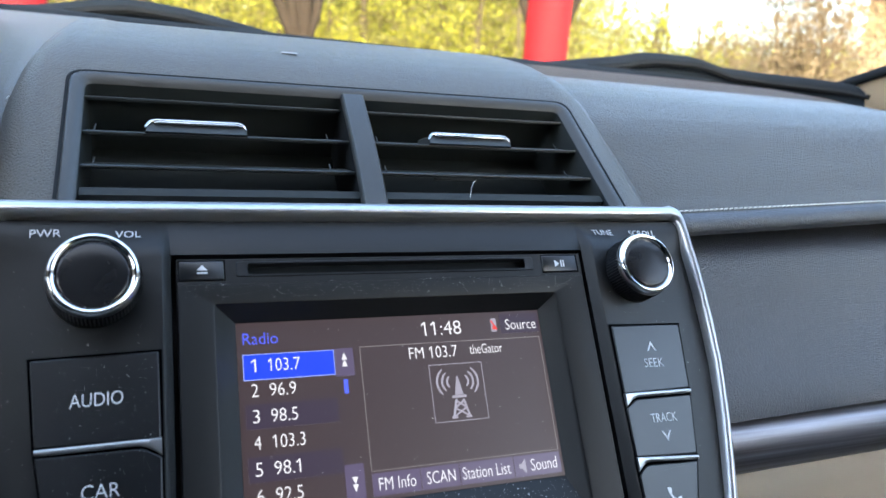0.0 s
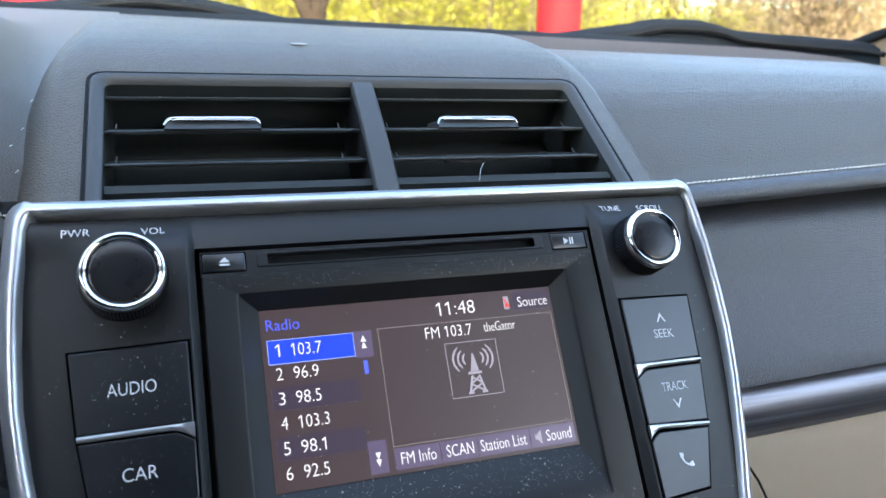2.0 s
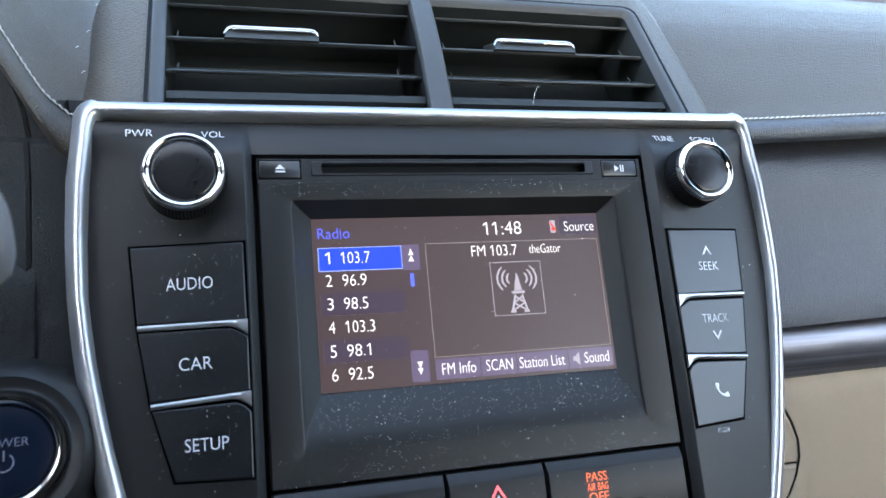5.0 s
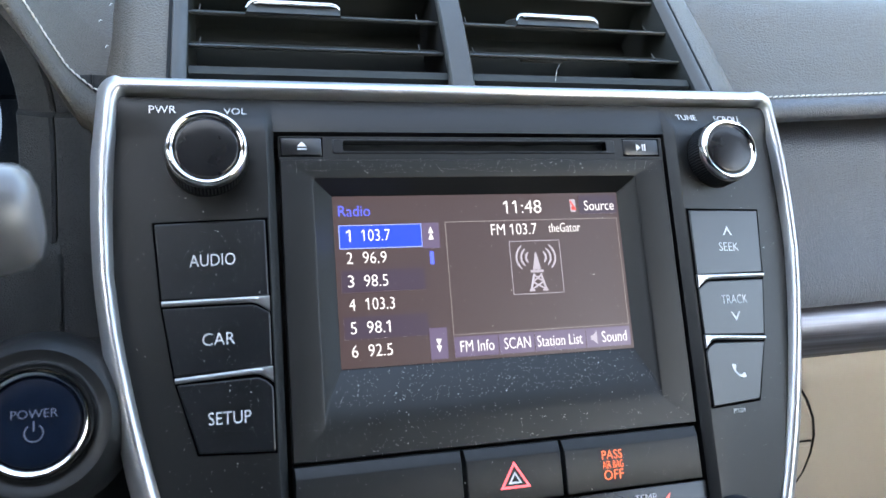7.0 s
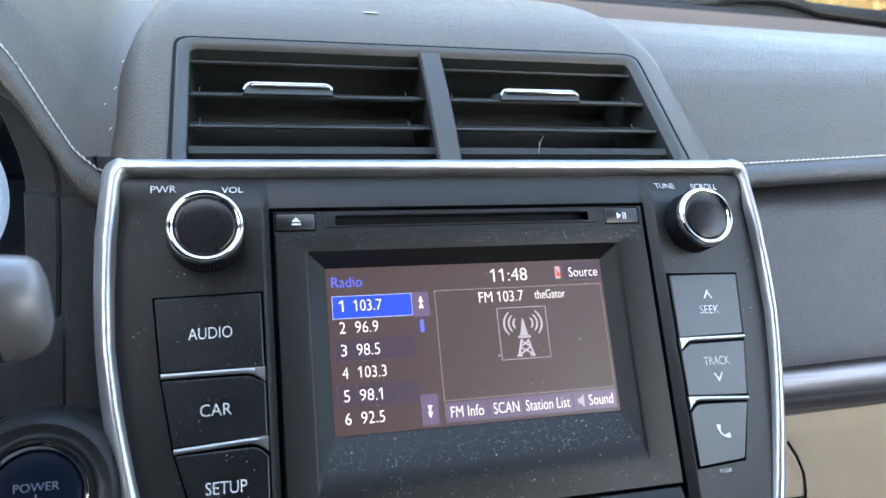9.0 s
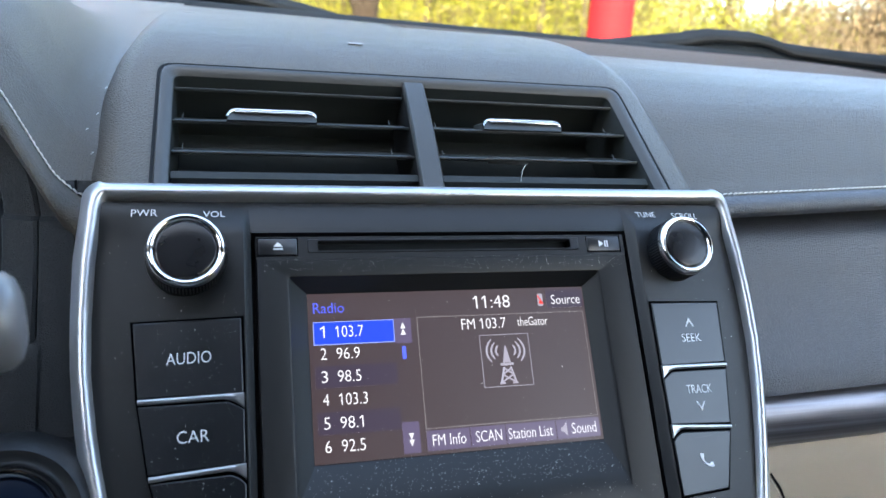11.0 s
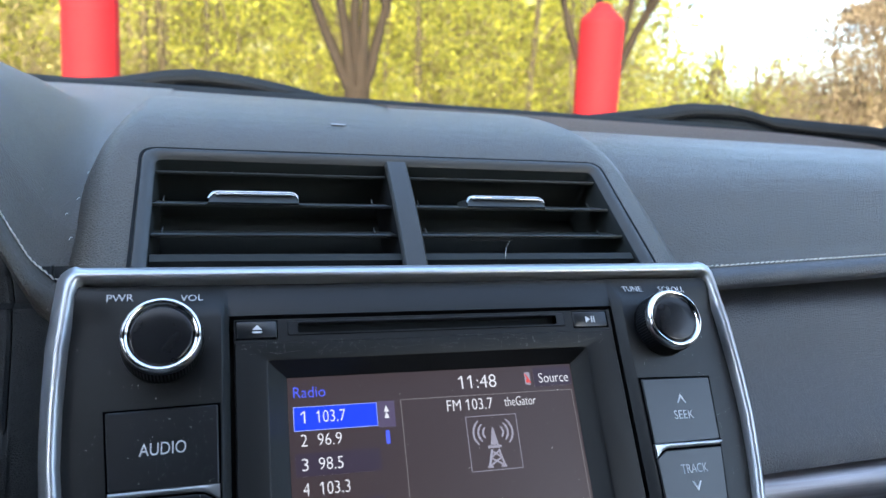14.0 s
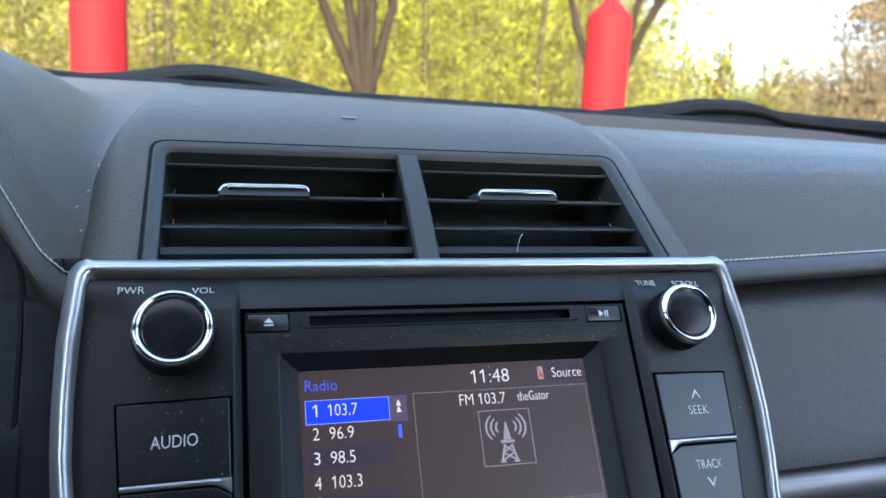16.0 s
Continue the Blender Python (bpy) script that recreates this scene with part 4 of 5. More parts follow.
for m, names in ((1, ("audio_key", "car_key", "setup_key")), (-1, ("seek_key", "track_key", "phone_key"))):
    keys = [side_key(n, p, m) for n, p in zip(names, (AUDIO, CAR, SETUP))]
    side_bar(-0.1352, -0.0950, -0.0056, -0.0062, m)
    side_bar(-0.1308, -0.0948, -0.0352, -0.0334, m)
    if m == 1:
        for k, (b, x, z, w) in zip(keys, (("AUDIO", -115.9, 9.4, 17.2), ("CAR", -114.5, -21.4, 12.0), ("SETUP", -111.3, -51.3, 15.6))):
            words(b, w * MM, 4.7 * MM, x * MM, z * MM, -0.0010, WHITE, k, "printed_word", f_strip)
    else:
        words("SEEK", 11.8 * MM, 4.0 * MM, 116.4 * MM, 7.1 * MM, -0.0010, WHITE, keys[0], "printed_word", f_strip)
        words("TRACK", 15.6 * MM, 4.0 * MM, 115.4 * MM, -17.6 * MM, -0.0010, WHITE, keys[1], "printed_word", f_strip)
        for k, x, z, s in ((keys[0], 0.1166, 0.0145, 1), (keys[1], 0.1150, -0.0254, -1)):
            t = 0.0009
            a = [(x - 0.0028, z - 0.0020 * s), (x - 0.0028 + t, z - 0.0020 * s), (x, z + 0.0008 * s), (x + 0.0028 - t, z - 0.0020 * s), (x + 0.0028, z - 0.0020 * s), (x, z + 0.0024 * s)]
            bm = rings([[(p, -0.0010, q) for p, q in a], [(p, -0.00115, q) for p, q in a]], False, True)
            part("arrow_mark", shear(bm, f_strip), WHITE, k)
        ang = np.linspace(radians(172), radians(288), 13)
        thick = [0.0015, 0.0016, 0.0015, 0.0009, 0.0007, 0.0006, 0.0006, 0.0006, 0.0007, 0.0009, 0.0015, 0.0016, 0.0015]
        p = [(0.1145 + (0.0052 + t * 0.4) * math.cos(a), -0.0478 + (0.0052 + t * 0.4) * math.sin(a)) for a, t in zip(ang, thick)]
        p += [(0.1145 + (0.0052 - t) * math.cos(a), -0.0478 + (0.0052 - t) * math.sin(a)) for a, t in list(zip(ang, thick))[::-1]]
        part("handset_mark", shear(rings([[(x, -0.0010, z) for x, z in p], [(x, -0.0012, z) for x, z in p]], False, True), f_strip), WHITE, keys[2])
words("P11224", 6.8 * MM, 1.9 * MM, 110.2 * MM, -67.9 * MM, -0.0001, WHITE, radio, "printed_code", f_strip)

# ---- switch row and heater panel below ----
switches = thing("switch_row", "black switch row with hazard switch and airbag lamp", "switch panel", STACK)


def switch(name, x0, x1, label):
    z0, z1, c = -0.0950, -0.0724, 0.0005
    loops = [(0.008, z0, z1, 0), (0.0006, z0, z1, 0), (-0.0004, z0 + 0.0004, z1 - 0.0004, 0.0004), (-0.0024, z0 + 0.0004, z1 - 0.0042, 0.0006), (-0.0026, z0 + 0.001, z1 - 0.0050, 0.0009)]
    return part(name, rings([[(x0 + i, y, a), (x1 - i, y, a), (x1 - i, y, b), (x0 + i, y, b)] for y, a, b, i in loops], False, True), FASCIA, switches, label, 25)


switch("blank_panel", -0.0885, -0.0216, "")
hazard = switch("hazard_switch", -0.0208, 0.0214, "")
airbag = switch("airbag_lamp", 0.0222, 0.0870, "")
for s, w in ((0.0066, 0.0009), (0.0030, 0.0007)):
    tri = [(-s, -0.0862 - s * 0.50), (s, -0.0862 - s * 0.50), (0, -0.0862 + s * 1.12)]
    q = inset(tri, w)
    a, b, c, d = [[(x, y, z) for x, z in t] for t, y in ((tri, -0.0026), (tri, -0.00275), (q, -0.00275), (q, -0.0026))]
    part("warning_triangle", rings([a, b, c, d]), TRACKRED if s > 0.004 else WHITE, hazard)
for b, z, w, h in (("PASS", -0.0805, 9.4, 3.6), ("AIR BAG", -0.0846, 9.6, 3.0), ("OFF", -0.0888, 9.0, 3.9)):
    words(b, w * MM, h * MM, 0.0443, z, -0.0026, ORANGE, airbag)
heater = thing("heater_panel", "dark heater panel with a display window", "heater panel", STACK)
part("heater_face", box(-0.0900, 0.0900, 0.0005, 0.01, -0.165, -0.0962, 0.0006), GLOSS, heater)
words("TEMP", 10.5 * MM, 3.0 * MM, 59.5 * MM, -100.6 * MM, 0.0004, WHITE, heater)
flat([(0.0685, -0.1020), (0.0715, -0.0995), (0.0705, -0.1020)], 0.0004, S_RED, heater, "temperature_mark")
part("heater_knob", lathe([(0.019, 0.004), (0.0185, -0.008), (0.0165, -0.0105), (0, -0.011)], 0.099, -0.122), BUTTON, heater, "", 40)

# ---- air vents above the radio ----
vents = thing("centre_air_vent", "pair of black centre air vents with chrome tabs", "air vent", STACK)


def vp(x, v, d=0.0):
    """Across, up the vent's face (0 to 1), and out of it (metres)."""
    return (x, 0.0195 + 0.0290 * v - 0.922 * d, 0.0970 + 0.0690 * v + 0.387 * d)


def vring(wb, wt, v0, v1, d, r):
    p = rounded([(-wb, v0 * 0.0748), (wb, v0 * 0.0748), (wt, v1 * 0.0748), (-wt, v1 * 0.0748)], r, 4)
    return [vp(x, v / 0.0748, d) for x, v in p]


loops = [vring(0.1322, 0.1305, -0.19, 1.045, -0.004, 0.008), vring(0.1316, 0.1299, -0.185, 1.04, 0.0006, 0.008), vring(0.1304, 0.1288, -0.17, 1.025, 0.0014, 0.0075), vring(0.1272, 0.1256, -0.14, 0.985, 0.0010, 0.006),
         vring(0.1250, 0.1236, -0.12, 0.955, -0.0015, 0.004), vring(0.1244, 0.1230, -0.11, 0.94, -0.010, 0.003), vring(0.1220, 0.1225, -0.10, 0.93, -0.040, 0.002)]
part("vent_frame", rings(loops[:5]), VFRAME, vents, "rounded satin grey vent frame", 50)
part("frame_joint", rings([vring(0.1333, 0.1316, -0.20, 1.057, -0.004, 0.0085), vring(0.1331, 0.1314, -0.198, 1.055, 0.0007, 0.0085), vring(0.1316, 0.1299, -0.185, 1.04, 0.0007, 0.008)]), DARK, vents, "", 50)
part("duct", rings(loops[4:], False, True), DUCT, vents, "", 50)
rows, webs = [], []
for v in (-0.15, 0.2, 0.45, 0.7, 0.9, 0.965):
    b = 0.0030 * (1 - (v - 0.45) ** 2 * 2)
    xm = 0.0006 + 0.0032 * (v - 0.5)
    rows.append([vp(xm - 0.0060, v, b - 0.0035), vp(xm - 0.0060, v, b - 0.0012), vp(xm - 0.0050, v, b), vp(xm + 0.0050, v, b), vp(xm + 0.0060, v, b - 0.0012), vp(xm + 0.0060, v, b - 0.0035)])
    webs.append([vp(xm - 0.0056, v, -0.036), vp(xm - 0.0056, v, b - 0.0025), vp(xm + 0.0056, v, b - 0.0025), vp(xm + 0.0056, v, -0.036)])
# sides of the divider apart from its front, their shade put in as DARK
part("divider_web", grid(webs), DARK, vents, "", 40)
part("divider", grid(rows), VFRAME, vents, "upright divider between the two vents", 40)
for x0, x1, t0, t1 in ((-0.1240, -0.0050, -0.0975, -0.0552), (0.0062, 0.1236, 0.0368, 0.0812)):
    for v in (0.853, 0.530, 0.237):
        # each slat leans back and down into the duct
        bm = bmesh.new()
        loops = []
        for x in (x0, x1):
            loops.append([vp(x, v + 0.007, -0.0036), vp(x, v + 0.006, -0.0029), vp(x, v - 0.004, -0.0027), vp(x, v - 0.009, -0.0032), vp(x, v - 0.010, -0.0044), vp(x, v + 0.190, -0.0150), vp(x, v + 0.203, -0.0150)])
        slat = part("slat", rings(loops, True, True, bm), VENT, vents, "", 30)
        if v == 0.530:
            hump = [(t0 - 0.0012, -0.0022), (t1 + 0.0012, -0.0022), (t1 + 0.0010, 0.0032), (t1 - 0.001, 0.0046), (t0 + 0.0025, 0.0046), (t0 + 0.0002, 0.0032)]
            tab = part("tab", rings([[vp(x, v + 0.15 + h / 0.0748, -0.0125) for x, h in hump], [vp(x, v + h / 0.0748, -0.001) for x, h in hump], [vp(x * 1.0 + (0.0005 if x < (t0 + t1) / 2 else -0.0005), v + (h - 0.0003) / 0.0748, 0.0004) for x, h in hump]], False, True), VENT, vents, "", 30)
            upper = []
            for x, h in ((t0 - 0.0010, -0.0004), (t0 + 0.0006, 0.0026), (t0 + 0.0018, 0.0038), (t0 + 0.0040, 0.0043), (t1 - 0.0030, 0.0043), (t1 - 0.0010, 0.0037), (t1 + 0.0004, 0.0022), (t1 + 0.0006, -0.0002)):
                upper.append(vp(x, v + h / 0.0748, 0.0008))
            part("chrome_edge", tube(upper, [0.0005, 0.0008, 0.0009, 0.0010, 0.0010, 0.0009, 0.0007, 0.0005], 10), TABCHROME, tab, "polished chrome edge", 60)
            lower = [vp(t0 + 0.0030, v + 0.030, 0.0012), vp(t0 + 0.0050, v + 0.033, 0.0014), vp(t1 - 0.0040, v + 0.033, 0.0014), vp(t1 - 0.0010, v + 0.028, 0.0012)]
            part("chrome_edge", tube(lower, [0.0004, 0.0008, 0.0008, 0.0004], 8), TABCHROME, tab, "", 60)
    # short stubs that join the slats near the ends of the vent
    for x, v in ((x0 + 0.0045, 0.54), (x0 + 0.0045, 0.245), (x1 - 0.0100, 0.54), (x1 - 0.0120, 0.245)):
        part("stub", tube([vp(x, v, -0.0045), vp(x + 0.0006, v + 0.11, -0.0065)], [0.0005, 0.0003], 6), VFRAME, vents, "", 30)
    for k in (0.21, 0.32, 0.43, 0.55):
        x = x0 + (x1 - x0) * k
        part("stub", tube([vp(x, 0.862, -0.0045), vp(x, 0.905, -0.0055)], [0.0005, 0.0003], 6), VFRAME, vents, "", 30)
    part("lower_ledge", rings([[vp(x, v, d) for v, d in ((0.075, -0.006), (0.06, -0.003), (0.0, -0.003), (0.0, -0.03), (0.06, -0.03))] for x in (x0, x1)], True, True), DUCT, vents, "", 30)
ridged = box(-0.0115, 0.0115, -0.0008, 0.0014, -0.0018, 0.0018, 0.0004)
for k in range(4):
    box(-0.0110, 0.0110, -0.0013, -0.0006, -0.0015 + 0.0008 * k, -0.0011 + 0.0008 * k, 0.0001, 1, ridged)
part("thumb_pad", ridged, VENT, vents).matrix_basis = Matrix.Translation(vp(0.047, 0.262, -0.006))

# ---- start button ----
power = thing("power_button", "round dark blue power button with a chrome ring", "push button", STACK @ Matrix.Translation((-0.1790, 0.001, -0.0472)))
part("housing", lathe([(0.034, 0.014), (0.0315, 0.006), (0.0290, 0.001), (0.0262, -0.0018), (0.0225, -0.0010), (0.0205, 0.0010), (0.0200, 0.004)], 0, 0), FASCIA, power, "", 50)
part("ring", lathe([(0.0200, 0.003), (0.0198, -0.0020), (0.0190, -0.0036), (0.0178, -0.0036), (0.0163, -0.0012), (0.0158, 0.0006)], 0, 0, seg=64), CHROME, power, "polished chrome ring", 60)
cap = part("cap", lathe([(0.0160, 0.002), (0.0159, -0.0008), (0.0152, -0.0014), (0.008, -0.0006), (0, -0.0004)], 0, 0), NAVY, power, "dark blue cap", 50)
words("POWER", 15.4 * MM, 3.0 * MM, 0.0003, 0.0032, -0.0014, DIMPRINT, cap)
arc = [(0.0031 * math.sin(a), -0.0010, -0.0036 - 0.0031 * math.cos(a)) for a in np.linspace(-2.5, 2.5, 17)]
part("power_mark", tube(arc, 0.00028, 5), DIMPRINT, cap)
part("power_mark", tube([(0, -0.0010, -0.0030), (0, -0.0010, 0.0006)], 0.00028, 5), DIMPRINT, cap)

# ---- wiper stalk ----
stalk = thing("wiper_stalk", "grey steering column stalk with a smoked silver tip", "stalk", Matrix.Translation((-0.1630, -0.090, 0.9605)) @ pose(0, 0, 0, 0, -4, 6))


def stalk_loop(x, h, w, n=16):
    return [(x, w * math.cos(a) * (abs(math.cos(a)) ** -0.25 if abs(math.cos(a)) > 0.05 else 1), h * math.sin(a)) for a in (2 * math.pi * i / n for i in range(n))]


part("stalk_body", rings([stalk_loop(x, h, w) for x, h, w in ((-0.16, 0.008, 0.008), (-0.08, 0.0095, 0.009), (-0.03, 0.0118, 0.0105), (-0.004, 0.0128, 0.0110), (-0.0030, 0.0124, 0.0106))], True, True), STALK, stalk, "", 50)
part("joint", rings([stalk_loop(x, h, w) for x, h, w in ((-0.0037, 0.0120, 0.0104), (-0.0036, 0.0133, 0.0117), (-0.0019, 0.0133, 0.0117), (-0.0018, 0.0120, 0.0104))], True, True), DARK, stalk, "", 50)
part("tip", rings([stalk_loop(x, h, w) for x, h, w in ((-0.0020, 0.0128, 0.0112), (-0.0018, 0.0137, 0.0121), (0.002, 0.0132, 0.0118), (0.006, 0.0124, 0.0112), (0.0082, 0.0106, 0.0096), (0.0093, 0.0076, 0.0070), (0.0097, 0.0040, 0.0040))], True, True), STALKCAP, stalk, "smoked silver tip", 60)

# ---- wipers and the black edge below the windscreen ----
part("trim_cowl", grid([[(x, cowl_y(x, y), z - max(-0.3, x) * 0.016) for x in np.linspace(-0.75, 0.75, 21)] for y, z in ((0.565, 1.048), (0.580, 1.0585), (0.595, 1.0618), (0.62, 1.0622), (0.66, 1.056), (0.69, 1.02))]), RUBBER, None, "black rubber edge along the windscreen's foot", category="trim", kind="structure", angle=60)


def wiper(pts, label):
    """A flat arm cover whose crest rises and falls along its length."""
    ob = thing("windscreen_wiper", label, "wiper", group="wipers")
    pts = [reach((x, 0.62, z), cowl_y(x, 0.635)) for x, z in pts]
    rows = [[(x, y - 0.024, z - 0.030), (x, y - 0.020, z - 0.0075), (x, y - 0.010, z - 0.0015), (x, y, z), (x, y + 0.012, z - 0.002), (x, y + 0.022, z - 0.010), (x, y + 0.024, z - 0.04)] for x, y, z in pts]
    part("arm", grid(rows, True), RUBBER, ob, "", 40)
    part("blade", tube([(x, y - 0.026, z - 0.013) for x, y, z in pts], 0.0035, 6), DARK, ob)
    return ob


wiper([(-0.36, 1.066), (-0.28, 1.066), (-0.22, 1.0665), (-0.192, 1.069), (-0.165, 1.074), (-0.137, 1.080), (-0.108, 1.083), (-0.085, 1.082), (-0.053, 1.079), (-0.01, 1.072), (0.036, 1.063), (0.08, 1.055)], "black wiper arm low on the driver's side of the glass")
right_wiper = wiper([(0.34, 1.052), (0.404, 1.061), (0.453, 1.068), (0.485, 1.0725), (0.504, 1.077), (0.53, 1.0805), (0.593, 1.081), (0.62, 1.077), (0.65, 1.070), (0.72, 1.067), (0.848, 1.064), (0.90, 1.060)], "black wiper arm low on the passenger's side of the glass")

# ---- outside ----
def bollard(x, y, top, r, label):
    ob = thing("bollard", label, "bollard", Matrix.Translation((x, y, 0)), group="bollards")
    bm = lathe([(r, 0), (r, -(top - 0.085)), (r * 0.985, -(top - 0.072)), (r * 0.93, -(top - 0.062)), (r * 0.42, -(top - 0.016)), (r * 0.36, -(top - 0.004)), (r * 0.28, -top), (0, -top)], 0, 0, 0, 40)
    bmesh.ops.rotate(bm, cent=(0, 0, 0), matrix=Matrix.Rotation(radians(-90), 3, "X"), verts=bm.verts[:])
    part("sleeve", bm, RED, ob, "faded red plastic sleeve with a domed top", 40)
    return ob


bollard(-0.448, 2.577, 1.56, 0.089, "tall red plastic sleeved bollard in front of the car")
bollard(1.453, 2.61, 1.545, 0.089, "tall red plastic sleeved bollard with a domed top")

rng = random.Random(7)


def leaf_mesh(name, centres, size, per, rad, material, parent=None, squash=0.8):
    """Many small bent leaves round each centre."""
    r = np.random.default_rng(len(centres) * 7 + per)
    c = np.repeat(np.array([tuple(p) for p in centres], float), per, axis=0)
    k = len(c)
    p = c + r.normal(size=(k, 3)) * np.array([1, 1, squash]) * rad * 0.5
    s = (size * r.uniform(0.5, 1.3, k))[:, None]
    u = r.normal(size=(k, 3))
    u /= np.linalg.norm(u, axis=1)[:, None]
    w = np.cross(u, r.normal(size=(k, 3)))
    w /= np.linalg.norm(w, axis=1)[:, None]
    b = np.cross(u, w) * s * 0.15
    v = np.stack([p - u * s, p + w * s * 0.45 + b, p + u * s, p - w * s * 0.45 + b], 1).reshape(-1, 3)
    me = bpy.data.meshes.new(name)
    me.vertices.add(4 * k)
    me.vertices.foreach_set("co", v.ravel())
    me.loops.add(4 * k)
    me.loops.foreach_set("vertex_index", np.arange(4 * k, dtype=np.int32))
    me.polygons.add(k)
    me.polygons.foreach_set("loop_start", np.arange(0, 4 * k, 4, dtype=np.int32))
    me.update(calc_edges=True)
    me.materials.append(material)
    ob = new(name, me)
    ob.parent = parent
    return ob


def limb(bm, a, direction, length, r, depth, tips):
    pts, p, d = [Vector(a)], Vector(a), Vector(direction).normalized()
    for i in range(5):
        d = (d + Vector((rng.uniform(-0.14, 0.14), rng.uniform(-0.14, 0.14), rng.uniform(0.0, 0.10)))).normalized()
        p = p + d * length / 5
        pts.append(p.copy())
    tube(pts, [r * (1 - 0.11 * i) for i in range(6)], 8, bm)
    if depth == 0:
        tips.append(p)
        return
    for k in range(rng.choice((2, 3))):
        q = pts[rng.choice((3, 4, 5))]
        limb(bm, q, d + Vector((rng.uniform(-0.6, 0.6), rng.uniform(-0.6, 0.6), rng.uniform(0, 0.4))), length * 0.7, r * 0.52, depth - 1, tips)


def tree(x, y, fork, r, stems, label, seed, leaves=True):
    rng.seed(seed)
    ob = thing("tree", label, "tree", Matrix.Translation((x, y, 0)), group="trees before the wood")
    bm, tips = bmesh.new(), []
    tube([(0, 0, -0.05), (0.01, 0, 0.25), (0, 0.01, fork * 0.6), (0.01, 0, fork)], [r * 1.3, r * 1.05, r, r * 1.1], 12, bm)
    for dx, dz in stems:
        limb(bm, (0.25 * r * (1 if dx > 0 else -1) if dx else 0, 0, fork - 0.12), (dx, rng.uniform(-0.15, 0.15), dz), 1.9, r * 0.56, 2, tips)
    part("trunk", bm, BARK, ob, "grey-brown forked trunk", 60)
    if leaves:
        leaf_mesh("crown", [t + Vector((rng.gauss(0, 0.3), rng.gauss(0, 0.3), rng.uniform(0, 0.5))) for t in tips for _ in range(3)], 0.055, 60, 0.9, LEAF, ob)
    return ob


tree(1.68, 9.0, 1.42, 0.145, ((-0.50, 1), (-0.26, 1), (-0.03, 1), (0.16, 1), (0.36, 1)), "forked grey-brown tree at the edge of a wood", 11)
tree(5.22, 9.6, 1.45, 0.15, ((-0.50, 1), (-0.12, 1), (0.62, 1), (0.32, 1)), "forked grey tree behind a red bollard", 5)


def polar(az, r, z):
    a = radians(az)
    return (r * math.sin(a), r * math.cos(a), z)


rng.seed(3)
# wood: leaf clumps in layers, thin trunks, tan understory; open sky beyond 32 degrees to the side
near = [polar(rng.uniform(-60, 31), rng.uniform(12.5, 17), rng.uniform(0.6, 6.5)) for _ in range(560)]
far = [polar(rng.uniform(-70, 33), rng.uniform(17, 24), rng.uniform(0.5, 8.0)) for _ in range(900)]
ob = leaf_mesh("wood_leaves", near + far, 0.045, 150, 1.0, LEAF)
tagged(ob, "sunlit yellow-green spring leaves of a dense wood", "foliage", kind="stuff")
back = [polar(rng.uniform(-75, 33), rng.uniform(22, 27), rng.uniform(0.3, 9)) for _ in range(420)]
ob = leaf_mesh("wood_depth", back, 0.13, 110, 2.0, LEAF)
tagged(ob, "pale green depth of the wood", "foliage", kind="stuff")
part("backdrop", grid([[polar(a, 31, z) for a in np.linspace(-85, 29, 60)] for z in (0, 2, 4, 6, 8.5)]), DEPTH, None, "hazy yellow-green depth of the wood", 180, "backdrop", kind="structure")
edge = [polar(28.5 + abs(rng.gauss(0, 1.6)), rng.uniform(24, 32), rng.uniform(0.4, 7.5)) for _ in range(150)]
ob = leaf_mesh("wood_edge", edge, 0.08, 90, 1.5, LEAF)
tagged(ob, "thinning yellow-green leaves at the wood's edge", "foliage", kind="stuff")
under = [polar(rng.uniform(-60, 33), rng.uniform(12, 22), rng.uniform(0.1, 2.6)) for _ in range(420)]
ob = leaf_mesh("wood_understory", under, 0.035, 110, 0.9, SCRUB)
tagged(ob, "tan and olive undergrowth below the wood", "undergrowth", kind="stuff")
dry = [polar(rng.uniform(-26, -4), rng.uniform(11.5, 14), rng.uniform(0.4, 4.2)) for _ in range(150)]
ob = leaf_mesh("dry_thicket", dry, 0.04, 110, 0.9, SCRUB)
tagged(ob, "tan dry thicket at the edge of the wood", "undergrowth", kind="stuff")
bm = bmesh.new()
for _ in range(34):
    x, y, _z = polar(rng.uniform(-60, 32), rng.uniform(14, 22), 0)
    lean = rng.uniform(-0.5, 0.5)
    h = rng.uniform(5, 9)
    r = rng.uniform(0.03, 0.10)
    tube([(x, y, -0.05), (x + lean * 0.4, y, h * 0.4), (x + lean, y, h)], [r, r * 0.75, r * 0.3], 6, bm)
for _ in range(130):
    x, y, z = polar(rng.uniform(-60, 32), rng.uniform(11.8, 20), rng.uniform(0.8, 4.5))
    tube([(x, y, z), (x + rng.uniform(-0.5, 0.5), y + rng.uniform(-0.3, 0.3), z + rng.uniform(0.1, 0.6)), (x + rng.uniform(-1, 1), y, z + rng.uniform(0.2, 1.3))], [0.02, 0.014, 0.006], 4, bm)
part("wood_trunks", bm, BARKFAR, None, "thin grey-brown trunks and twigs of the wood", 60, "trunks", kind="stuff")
# low far growth under the open sky
low = [polar(rng.uniform(30, 62), rng.uniform(34, 48), rng.uniform(0.2, 1.2) + abs(rng.gauss(0, 1.15))) for _ in range(800)]
ob = leaf_mesh("far_bushes", low, 0.09, 120, 1.7, LEAF)
tagged(ob, "far yellow-green bushes under a white sky", "bushes", kind="stuff")
rust = [polar(rng.uniform(38.5, 43.5), rng.uniform(33, 36), rng.uniform(0.5, 3.6)) for _ in range(36)]
